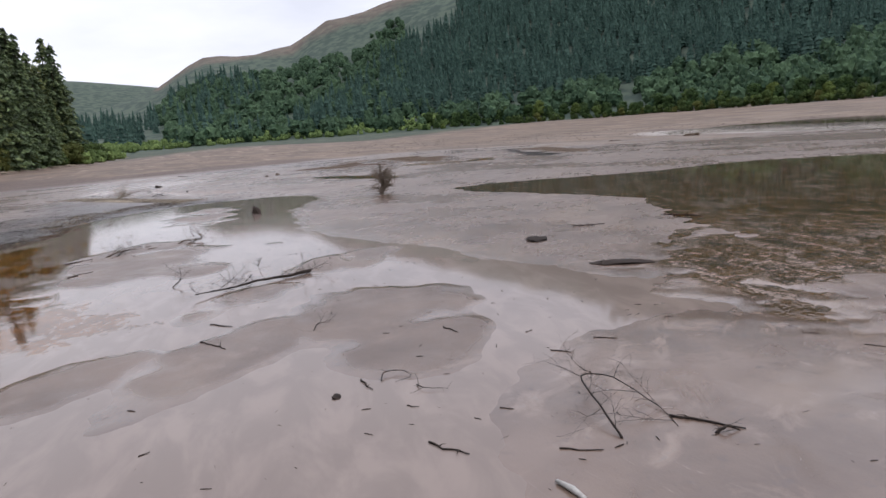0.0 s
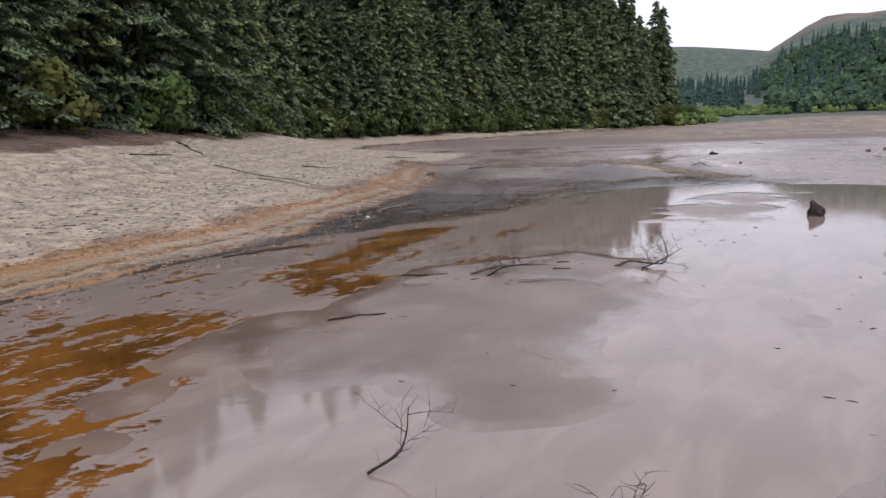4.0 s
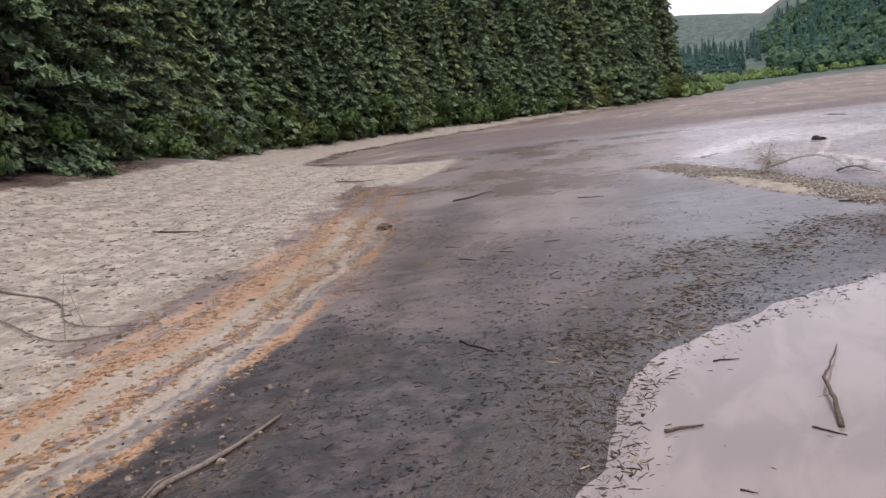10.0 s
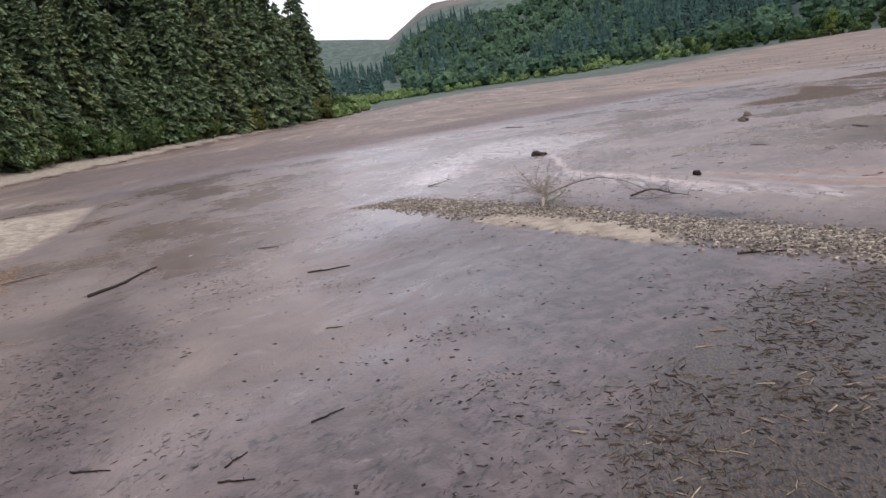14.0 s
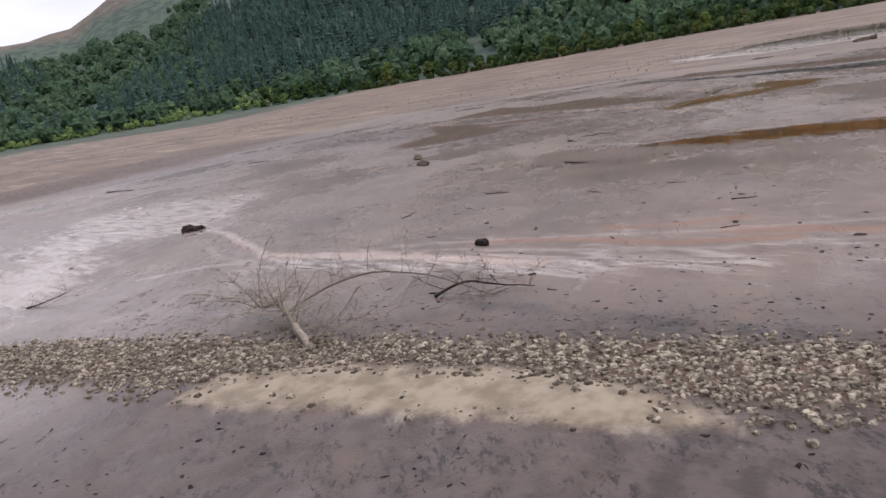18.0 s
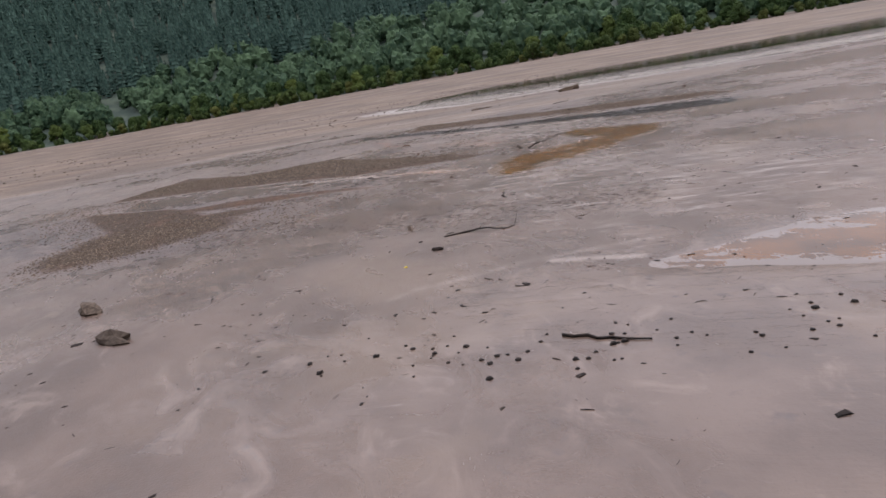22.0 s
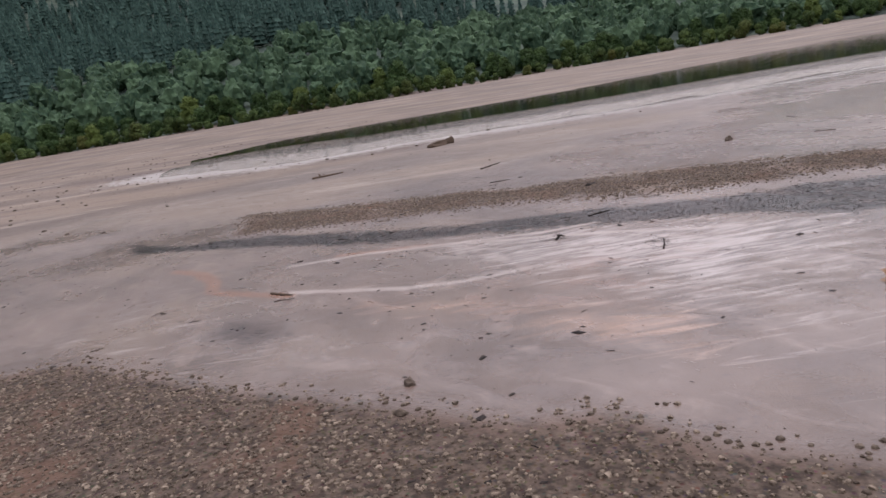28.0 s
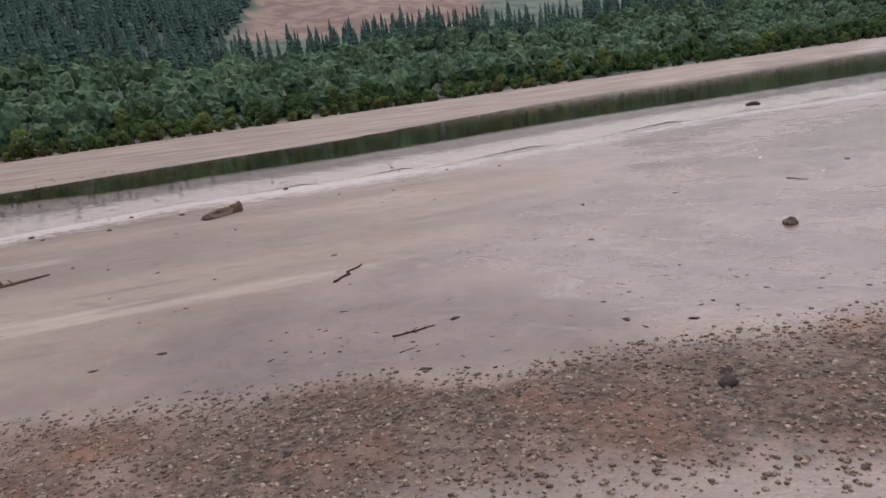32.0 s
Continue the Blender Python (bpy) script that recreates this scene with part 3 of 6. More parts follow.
GRAVEL_BAR = [(14.4, 65), (16.0, 64.5), (17.3, 57), (17.8, 50), (18.3, 44), (19.3, 40), (16.8, 39.6), (16.3, 42), (15.9, 46), (15.7, 50), (15.3, 54.5), (14.8, 60)]
SAND = [(14.5, 55.5), (15.6, 55.2), (16.4, 53), (16.7, 50), (16.3, 47.2), (15.4, 46.0), (15.0, 48), (15.0, 51), (14.6, 53.6)]
GRAVEL_WEST = [(55, 75), (58, 77), (62, 76), (63, 72.5), (61, 70.4), (59, 69.8), (57.4, 70.8), (56, 72.4)]
GRAVEL_MID = [(90, 82)] + [(83.3, 75.5), (82.9, 72.9), (83.9, 69.9), (83.2, 67.8), (78.9, 64.6), (76.3, 62.4), (73.4, 59.9), (72.7, 58.4), (71.0, 57.9), (69.5, 56.5), (69.0, 57.5), (69.6, 59.2), (70.1, 60.8), (70.4, 62.4), (70.0, 64.5), (71.9, 66.4), (73.7, 69.1), (74.9, 72.0)] + [(80, 84)]
GRAVEL_NORTH = [(82, 90), (70.9, 85.1), (60, 76.5), (56.6, 75.8), (58.4, 72.8), (60.4, 69.4), (66, 73), (71.7, 79.2), (78, 80)]
GRAVEL_RIDGE = [(83, 68.6), (79.5, 71.8), (74.3, 73.2), (70.2, 66), (69.2, 60), (70.0, 58.0), (75, 62.5)]
GRAVEL_LAST = [(102.3, 58.2), (100.9, 56.0), (98.5, 52.8), (96.8, 50.9), (95.0, 50.0), (94.2, 47.5), (92.7, 45.7), (91.5, 43.6), (89.6, 41.8)] + [(86.5, 38.5), (82, 36), (83, 41)] + [(87.1, 48.2), (88.8, 49.5), (90.6, 50.8), (91.6, 52.3), (93.4, 54.5), (94.5, 56.6), (96.2, 58.8)] + [(99, 63), (107, 62)]
GRAVEL_RUST = [(56, 69), (60, 71), (65, 71.5), (68.1, 71.8), (66.2, 66), (63.4, 62.6), (60, 63.5), (57, 65)]
DARK_LAST = [(104, 68)] + [(100.2, 65.8), (97.1, 61.2), (92.8, 57.6), (89.6, 54.5), (87.4, 50.7), (84.3, 46.7), (83.3, 44.1), (81.8, 41.9)] + [(78, 38), (75, 40)] + [(79.1, 46.7), (82.0, 48.2), (84.8, 51.6), (87.9, 55.3), (90.6, 58.7), (96.1, 63.1)] + [(101, 68)]
DARK_STRIP = POOL_EDGE[2:15] + [(22, 36.5), (17, 38.8), (12.8, 40.2), (9.2, 38.9), (6.2, 36.0), (3.6, 34.2), (0.6, 34.0), (-2.4, 36.8), (-4.2, 29.8), (-5.5, 26.9), (-6.6, 20.5), (-9.2, 15.5)]
LITTER_LINE = [(-1.2, 23.6), (0.6, 25.2), (2.6, 28.0), (4.0, 31.0), (4.9, 34.0), (6.8, 36.6), (8.6, 38.4), (10.5, 40.0), (13.5, 40.5), (17, 39)]
LITTER_FOOT = [(-5.2, 23.6), (-3.8, 26.6), (-2.4, 30.4), (-1.0, 34.8), (-0.4, 38.4), (-0.6, 42.0)]
# thin pale runnels on the mud, with half their width, and rusty ones
RUNS_BAR = [
    ([(29.32, 70.1), (28.34, 67.9), (27.2, 66.2), (25.55, 63.6), (24.56, 62.2), (24.38, 59.6), (24.38, 57.8), (23.98, 56.3), (23.62, 54.4), (23.29, 53.0), (23.1, 51.6)], 0.42),
    ([(24.4, 58.4), (24.6, 55), (24.2, 51.5), (24.0, 47.5), (25, 41)], 0.2),
    ([(25.2, 57.4), (25.6, 53), (25.6, 48), (26.4, 42)], 0.2),
    ([(21.99, 65.7), (22.77, 64.8), (23.49, 63.8), (23.72, 62.5)], 0.26),
    ([(26.02, 66.5), (24.46, 64.4), (23.94, 62.5)], 0.24),
]
RUNS_FLAT = [
    ([(43.5, 60.0), (44.0, 59.4), (44.3, 58.1), (44.9, 56.7), (45.1, 54.8), (45.2, 53.3)], 0.2),
    ([(44.6, 56.0), (44.3, 55.2), (43.8, 54.0)], 0.3),
]
RUNS_STREAM = [
    ([(72.5, 71.0), (71.8, 69.6), (70.9, 67.9), (70.0, 66.1), (69.4, 64.5), (68.5, 63.2)], 0.36),
    ([(70.9, 67.9), (70.3, 67.5), (69.4, 65.1), (68.2, 63.2), (67.2, 61.6), (66.2, 59.4), (65.0, 58.5), (64.4, 57.7)], 0.34),
    ([(66.4, 59.0), (66.4, 58.1), (66.6, 57.2), (66.1, 56.2)], 0.2),
    ([(69.6, 68.9), (69.0, 66.9), (68.6, 65.0), (68.1, 64.0), (67.9, 63.1)], 0.22),
    ([(67.1, 64.4), (67.7, 63.8), (67.9, 63.1), (69.0, 61.6), (68.9, 60.6), (68.4, 59.3), (68.0, 55.9)], 0.24),
    ([(70.0, 68.9), (71.1, 68.6), (70.9, 67.9)], 0.2),
]
RUNS_LAST = [
    ([(85.5, 61.9), (82.8, 59.0), (82.0, 57.4), (81.7, 55.6)], 0.26),
    ([(86.5, 55.6), (84.8, 53.5), (83.1, 51.6), (81.4, 50.1), (80.6, 49.2)], 0.3),
    ([(84.8, 53.5), (83.8, 52.4), (81.6, 51.2), (79.6, 50.5)], 0.24),
    ([(89.4, 61.5), (89.0, 60.1), (88.6, 58.8), (87.7, 57.3), (86.6, 55.3), (85.5, 53.3), (85.1, 51.4)], 0.26),
    ([(88.1, 57.3), (86.8, 56.0), (85.1, 55.7), (84.0, 54.7)], 0.2),
    ([(86.3, 57.3), (84.9, 56.7), (84.2, 55.6), (83.0, 55.7)], 0.2),
    ([(86.8, 56.2), (85.2, 56.3), (84.9, 56.6)], 0.18),
    ([(82.1, 56.9), (81.9, 55.7), (81.4, 54.8)], 0.2),
]
RUST_RUNS = [
    ([(93.4, 65.5), (91.8, 64.6), (89.7, 64.1), (88.1, 64.2), (86.7, 63.2), (85.2, 62.0)], 0.34),
    ([(89.3, 59.6), (88.6, 58.5), (87.7, 56.8)], 0.34),
    ([(28.23, 67.8), (26.14, 64.8), (25.18, 62.8)], 0.3),
    ([(26.32, 50.7), (26.42, 48.8), (26.89, 47.1)], 0.3),
    ([(25.58, 47.3), (25.45, 45.5), (25.05, 44.0)], 0.45),
    ([(25.32, 54.5), (25.26, 51.7), (24.58, 48.5), (24.75, 45.9)], 0.3),
]
PALE_BAND = [(23.86, 63.4), (24.78, 60.2), (23.72, 52.7), (23.45, 47.8), (22.74, 44.2), (22.09, 44.2), (22.35, 46.9), (21.75, 50.2), (21.86, 55.2), (22.77, 61.8)]
PEACH_STREAM = [(69.3, 64.5), (68.0, 62.3), (66.4, 59.3), (65.6, 58.9), (64.6, 57.5), (64.3, 57.8), (64.7, 58.7), (65.5, 59.7), (66.5, 60.9), (67.6, 62.4)]
PEACH_FLAT = [(83.2, 61.2), (81.6, 59.3), (79.5, 57.2), (77.3, 56.1), (76.0, 54.5), (74.6, 54.6), (73.9, 55.9), (75.3, 57.1), (77.3, 57.7), (79.7, 59.2)]
PEACH_REACH = [(1.14, 21.48), (2.93, 24.67), (5.74, 28.36), (7.36, 29.68), (5.82, 27.32), (3.51, 23.78), (1.94, 22.15)]
PEACH_START = [(1.31, 21.99), (2.4, 23.51), (3.32, 24.65), (4.23, 26.17), (4.94, 26.55), (3.79, 24.3), (2.73, 22.79), (2.33, 21.79)]
SHINE_LAST = [(86.8, 55.8), (84.7, 51.7), (82.3, 49.0), (79.1, 46.7), (75.5, 53.1), (77.4, 54.0), (80.5, 55.1), (82.1, 55.9), (85.0, 56.7)]
FILM_NORTH = [(25.47, 80.2), (34.6, 87.9), (39.8, 83.1), (38.9, 74.8), (29.85, 68.8), (28.14, 70.2), (26.75, 73.8), (19.59, 67.9), (19.29, 69.3)]
DUSK = [[(53.2, 129.1), (96.1, 150.2), (92.3, 109.2), (64.5, 71.7), (54.1, 70.3), (63.9, 91.0), (52.9, 96.3), (47.4, 109.3)], [(69.7, 85.8), (71.7, 75.6), (69.3, 58.6), (63.9, 61.0), (55.3, 68.0), (54.8, 72.7)], [(-4.47, 135.3), (0.16, 185.9), (21.04, 185.0), (45.9, 164.7), (51.2, 139.1), (71.9, 136.0), (53.5, 123.8), (29.38, 100.8), (9.77, 101.6), (4.73, 101.1)]]
RUST_BED = [
    [(-11.1, 0.35), (-10.95, 2.19), (-10.18, 3.9), (-10.0, 8.13), (-8.82, 8.52), (-5.92, 8.93), (-5.72, 4.86), (-6.02, 3.36), (-5.37, -0.62), (-5.36, -3.93), (-8.56, -3.91)],
    [(-2.24, 12.26), (0.78, 10.68), (4.21, 11.72), (4.56, 13.49), (-0.7, 14.06)],
    [(-4.79, 12.83), (-1.56, 16.85), (2.91, 22.41), (6.65, 27.46), (2.2, 18.52), (-1.74, 14.05)],
    [(-4.64, 14.96), (-4.69, 17.0), (-4.07, 18.49), (-3.01, 20.36), (-1.5, 21.05), (-0.53, 20.75), (-1.74, 18.18), (-2.46, 16.15), (-2.74, 14.63)],
    [(-6.15, 11.84), (-5.64, 13.23), (-4.87, 15.75), (-3.7, 19.08), (-2.79, 20.32), (-3.2, 15.68), (-3.23, 12.72), (-2.68, 11.96), (-2.78, 10.7), (-3.21, 9.5), (-4.92, 9.79)],
]
AMBER = [
    [(65.6, 55.8), (67.1, 54.7), (69.5, 46.4), (64.9, 49.1), (62.4, 53.1), (61.0, 54.3), (60.6, 56.0), (62.6, 56.2)],
    [(75.0, 51.6), (75.6, 50.4), (70.4, 45.9), (67.0, 47.9), (70.9, 50.8)],
    [(83.6, 61.2), (78.8, 59.3), (77.3, 57.2), (75.3, 55.0), (78.9, 52.8), (78.2, 49.4), (81.3, 51.5), (82.0, 53.8), (82.3, 55.9), (81.8, 57.7)],
]
GRAVEL_EDGE = [[(63.5, 71.9), (64.0, 71.5), (63.7, 69.2), (63.0, 68.3), (62.5, 69.2), (62.9, 71.2)], [(67.8, 74.7), (68.0, 70.6), (65.2, 64.2), (63.4, 61.9), (65.1, 66.0), (66.0, 71.9)], [(73.1, 82.4), (69.5, 75.5), (64.9, 72.4), (62.3, 71.6), (63.7, 76.3)]]
GREY_FLAT = [(103.2, 37.6), (104.2, 28.18), (102.9, 19.17), (94.9, 31.1), (91.1, 37.9), (91.4, 42.5), (95.0, 41.8), (98.5, 41.3)]

# ---------------------------------------------------------------- mesh helpers


def mesh_from(name, verts, faces, material, smooth_faces=True):
    """A mesh from numpy arrays of vertices and of triangles or quads."""
    verts, faces = np.asarray(verts, np.float32), np.asarray(faces, np.int32)
    me = bpy.data.meshes.new(name)
    n, k = faces.shape
    me.vertices.add(len(verts))
    me.vertices.foreach_set("co", verts.ravel())
    me.loops.add(n * k)
    me.loops.foreach_set("vertex_index", faces.ravel())
    me.polygons.add(n)
    me.polygons.foreach_set("loop_start", np.arange(0, n * k, k, dtype=np.int32))
    me.polygons.foreach_set("use_smooth", np.full(n, smooth_faces))
    me.update(calc_edges=True)
    me.materials.append(material)
    return me


def colours(me, name, r, g, b):
    at = me.color_attributes.new(name, "FLOAT_COLOR", "POINT")
    at.data.foreach_set("color", np.stack([r, g, b, np.ones_like(r)], 1).astype(np.float32).ravel())


def part(name, me, parent, label=""):
    ob = new(name, me)
    ob.parent = parent
    return tagged(ob, label) if label else ob


def spread(lo, hi, step, out_lo, out_hi, grow=1.13):
    """Grid lines that stand close between lo and hi and widen outside."""
    mid = list(np.arange(lo, hi + step * 0.5, step))
    a, d = [mid[0]], step
    while a[-1] > out_lo:
        d *= grow
        a.append(a[-1] - d)
    b, d = [mid[-1]], step
    while b[-1] < out_hi:
        d *= grow
        b.append(b[-1] + d)
    return np.array(a[:0:-1] + mid + b[1:])


def grid_faces(nx, ny):
    i, j = np.meshgrid(np.arange(nx - 1), np.arange(ny - 1), indexing="ij")
    q = (i * ny + j).ravel()
    return np.stack([q, q + ny, q + ny + 1, q + 1], 1)


# ---------------------------------------------------------------- ground
def build_ground():
    gx = spread(-17.0, 106.0, 0.2, -3300, 3600, 1.06)
    gy = spread(-27.0, 84.0, 0.2, -3300, 3600, 1.06)
    X, Y = [a.ravel() for a in np.meshgrid(gx, gy, indexing="ij")]
    Z = height(X, Y)
    me = mesh_from("ground", np.stack([X, Y, Z], 1), grid_faces(len(gx), len(gy)), M_GROUND)
    d, side = seg_distance(X, Y, BANK_FOOT)
    left = np.where(side > 0, d, -d)
    lake_d, _ = seg_distance(X, Y, LAKE, True)
    in_lake = inside(X, Y, LAKE)
    out = np.where(in_lake, 0, lake_d)
    az, r = bearing(X, Y)
    fine, mid, wide = fbm(X / 2.0, Y / 2.0, 3), fbm(X / 4.0 + 3, Y / 4.0, 4), fbm(X / 8.0 + 7, Y / 8.0, 4)
    silts = silt_patches(X, Y, fbm(X / 3.1, Y / 3.1, 4))
    zone = lambda pts, soft: area(X, Y, pts, soft)
    wob = (mid - 0.5) * 4.0
    near = (Y < 118) & (Y > -60)
    # bank: buff stones above an orange tide line, dark earth under the trees
    pale = smooth((left + wob - 3.0) / 2.0) * near * (side > 0) * smooth((22.5 + 0.8 * wob - left) / 2.5)
    pale = np.maximum(pale, zone([(-4, 71), (-1.4, 72.6), (1.4, 82), (3.6, 96), (-3, 99), (-8, 88)], 1.6))
    far_pale = smooth((left + wob - 1.0) / 3.0) * (Y >= 118) * (left > 0) * (left < 16) * 0.8
    orange = smooth((left + 0.4 * wob + 0.5) / 1.0) * smooth((4.6 + 0.5 * wob - left) / 1.6) * near * smooth((66 - Y) / 22) * smooth((Y + 14) / 24)
    dark = zone(DARK_STRIP, 1.6) * (0.5 + 0.8 * mid) + zone(DARK_LAST, 0.8) * (0.6 + 0.7 * fine)
    dark = np.maximum(dark, 0.75 * smooth((left - 22) / 4) * (side > 0) * (Y < 400))
    dark = np.maximum(dark, 1.0 * smooth((left + 2.4) / 1.0) * smooth((0.5 - left) / 0.8) * smooth((Y + 24) / 20) * smooth((40 - Y) / 8))
    dark = np.maximum(dark, zone([(3.5, 33.6), (6.1, 37.4), (10.1, 40.4), (13.2, 41.2), (16.5, 39.5), (14, 36.7), (10.1, 35.0), (7.7, 33.0), (5.7, 31.5)], 1.4) * (0.65 + 0.6 * fine))
    dark = np.maximum(dark, 0.5 * streak(X, Y, [(20.0, 52.0), (19.6, 49), (18.9, 46.9), (18.4, 44.2), (18.4, 41)], 0.9))
    # gravel, sand
    gravel = zone(GRAVEL_BAR, 1.0) + zone(GRAVEL_MID, 1.2) + zone(GRAVEL_NORTH, 3.0) * 0.45 + zone(GRAVEL_RIDGE, 1.5) * 0.25 + zone(GRAVEL_WEST, 2.0) * 0.95
    gravel = gravel + zone(GRAVEL_LAST, 1.6) * (0.35 + 0.9 * fine) + zone(GRAVEL_RUST, 3.0) * 0.3 + sum(zone(p, 0.8) for p in GRAVEL_EDGE) * 0.8
    sand = zone(SAND, 0.8)
    gravel = np.clip(gravel, 0, 1) * (1 - 0.9 * sand)
    # dry flats towards the far shore and the head of the lake
    tan = smooth((X + 0.3 * Y - 122) / 30.0) * 0.75 * in_lake
    tan = np.maximum(tan, smooth((Y - 92) / 30.0) * 0.8 * in_lake)
    tan = np.maximum(tan, 0.5 * mid * (Y < -14))
    tan = np.maximum(tan, 0.62 * zone([(101, 60), (104, 66), (118, 76), (140, 74), (142, 40), (128, 20), (112, 20), (104, 40)], 7.0))
    tan = np.maximum(tan, 0.45 * zone([(84, 66), (90, 70), (104, 84), (90, 96), (78, 90), (84, 80)], 5.0))
    dusk = sum(zone(p, 5.0) for p in DUSK) * (0.45 + 0.6 * wide) + 0.6 * zone([(-2, 100), (4, 70), (7, 60), (12, 66), (20, 90), (10, 110)], 8.0) * (0.3 + 0.9 * mid)
    dusk = dusk + 0.5 * zone(GREY_FLAT, 5.0) * (0.2 + 1.0 * mid) + 0.9 * zone([(150, 64), (168, 74), (200, 88), (190, 70), (165, 60)], 8.0)
    dusk = dusk + 0.7 * zone([(14, 58.5), (19, 57), (19.6, 45), (18.4, 42), (14.4, 45), (14, 52)], 2.0) * (1 - sand) * (0.4 + 0.6 * fine)
    # wetness
    wet = 0.66 + 0.9 * (fbm(X / 6.0 + 7, Y / 6.0, 4) - 0.5) - 0.25 * tan - 0.75 * silts
    river_d = seg_distance(X, Y, RIVER[1:12])[0]
    wet = np.maximum(wet, 1.1 * smooth(1 - (river_d - 3) / 14) * (0.6 + 0.6 * wide))
    wet = np.maximum(wet, 1.0 * zone([(92, 33), (100, 34), (112, 18), (112, -8), (95, -30), (85, 0)], 10))
    wet = np.maximum(wet, 1.0 * zone(FILM_NORTH, 4.0) + zone(SHINE_LAST, 3.0) + zone(PALE_BAND, 2.0))
    rust = zone(GRAVEL_RUST, 3.0) * 0.25 + zone([(95, 58.6), (102, 58.5), (101.2, 55.2), (97.5, 54.4), (94, 55.4)], 2.0) * 0.35 + 0.3 * zone(GRAVEL_EDGE[1], 1.5)
    rust = np.maximum(rust, 0.34 * zone(AMBER[2], 1.2))
    rust = np.maximum(rust, 0.3 * zone([(76, 70), (82, 78), (84, 73), (80, 68)], 3.0))
    rust = np.maximum(rust, 0.45 * zone([(-4.0, 52.5), (-1.8, 51.9), (-0.8, 45.6), (-1.4, 40.6), (-1.7, 38.4), (-2.6, 38.8), (-3.2, 45)], 1.2))
    # hillsides
    on_bank = (side > 0) & (X < 0.45 * Y + 10) & (Y < 540) & (left < 200)
    hillside = (out > 0) & ~on_bank
    grass = np.where(hillside, 1.0, 0.0)
    grass = np.maximum(grass, smooth((Y - 330) / 120) * in_lake * 0.62)
    dark = np.where((out > 27) & on_bank, 0.9, dark)
    ax, ay = X - 85, Y - 58
    az2 = np.degrees(np.arctan2(ax, ay))
    el2 = np.degrees(np.arctan2(Z - 5, np.hypot(ax, ay)))
    clear = hillside * (smooth((az2 - 112.5 - 0.9 * (el2 - 6.4)) / 1.0) * smooth((134 - az2) / 4) * smooth((el2 - 5.6 + 0.07 * (az2 - 120)) / 0.6))
    moor = hillside * smooth((out - 620 - 260 * smooth((az - 45) / 10)) / 120) * (az > 24) * (az < 60) * 0.55
    # damp mud beside the strip and the bar
    damp = zone([(-2.6, 31), (3, 29), (12, 36), (22, 34), (20.5, 44), (19.5, 58), (14.5, 60), (9, 48), (2, 44), (-0.8, 42)], 4.0) * (0.42 + 0.65 * mid)
    damp = np.maximum(damp, 0.72 * zone([(-2.2, 38), (-1.0, 46), (0.4, 56), (2.6, 60), (3.4, 51), (1.5, 43), (0.4, 37)], 1.6))
    damp = np.maximum(damp, 0.16 * silts)
    damp = np.maximum(damp, zone([(11, 37), (19, 36), (19.5, 40), (17, 43.0), (13, 44), (10, 42)], 2.5) * (0.5 + 0.6 * fine))
    damp = np.maximum(damp, zone([(88, 36), (106, 30), (112, 52), (100, 62), (92, 56), (84, 46)], 6.0) * (0.05 + 0.5 * mid))
    damp = np.maximum(damp, 0.8 * zone([(82.9, 64.6), (84, 63.8), (82.7, 62.4), (81.3, 62.4), (81.0, 63.6)], 0.8))
    litter = np.maximum(smooth(1.35 - seg_distance(X, Y, LITTER_LINE)[0] / 2.1) * 1.1, smooth(1.2 - seg_distance(X, Y, LITTER_FOOT)[0] / 1.3) * 0.62)
    # pale silt together with painted sky shine on the wet films, and peach silt
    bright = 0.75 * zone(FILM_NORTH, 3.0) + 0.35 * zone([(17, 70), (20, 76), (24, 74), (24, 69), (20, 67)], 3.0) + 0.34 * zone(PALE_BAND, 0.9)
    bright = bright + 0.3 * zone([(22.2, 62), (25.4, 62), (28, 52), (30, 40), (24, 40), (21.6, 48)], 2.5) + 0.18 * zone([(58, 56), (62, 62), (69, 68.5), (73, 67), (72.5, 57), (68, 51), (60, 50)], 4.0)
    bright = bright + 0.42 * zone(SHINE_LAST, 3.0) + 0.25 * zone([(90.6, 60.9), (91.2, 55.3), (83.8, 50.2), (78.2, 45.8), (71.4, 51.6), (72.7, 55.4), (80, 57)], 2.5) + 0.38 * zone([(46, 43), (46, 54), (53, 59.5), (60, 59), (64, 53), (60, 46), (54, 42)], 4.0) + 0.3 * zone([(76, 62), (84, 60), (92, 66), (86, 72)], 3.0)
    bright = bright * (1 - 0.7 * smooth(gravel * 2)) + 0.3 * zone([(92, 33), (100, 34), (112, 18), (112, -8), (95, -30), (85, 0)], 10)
    # where the painted sky reflection runs along the river's near edge
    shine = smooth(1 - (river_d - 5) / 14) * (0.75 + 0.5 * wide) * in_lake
    run = np.zeros(X.shape)
    for line, w in RUNS_BAR + RUNS_FLAT + RUNS_STREAM + RUNS_LAST:
        run = np.maximum(run, streak(X, Y, line, max(0.4, w * 1.2)) * (0.55 if w < 0.25 else 0.8))
    for line, w in RUST_RUNS:
        rust = np.maximum(rust, 1.3 * streak(X, Y, line, w * 1.3))
    film = np.maximum(zone(POOL_START, 4.0), 0.8 * zone([(-20, -34), (-10, -8), (6, -8), (12, -14), (4, -34)], 4.0))
    brown = zone([(5, 41), (14.6, 43.5), (14.4, 58), (12.5, 62), (8, 54)], 3.5) * (0.55 + 0.5 * mid)
    peach = 0.9 * zone(PEACH_STREAM, 1.0) + 0.5 * zone(PEACH_FLAT, 2.0) + 0.15 * zone([(22, 54), (24, 58), (25.4, 53), (25.6, 45), (22.6, 44)], 1.5)
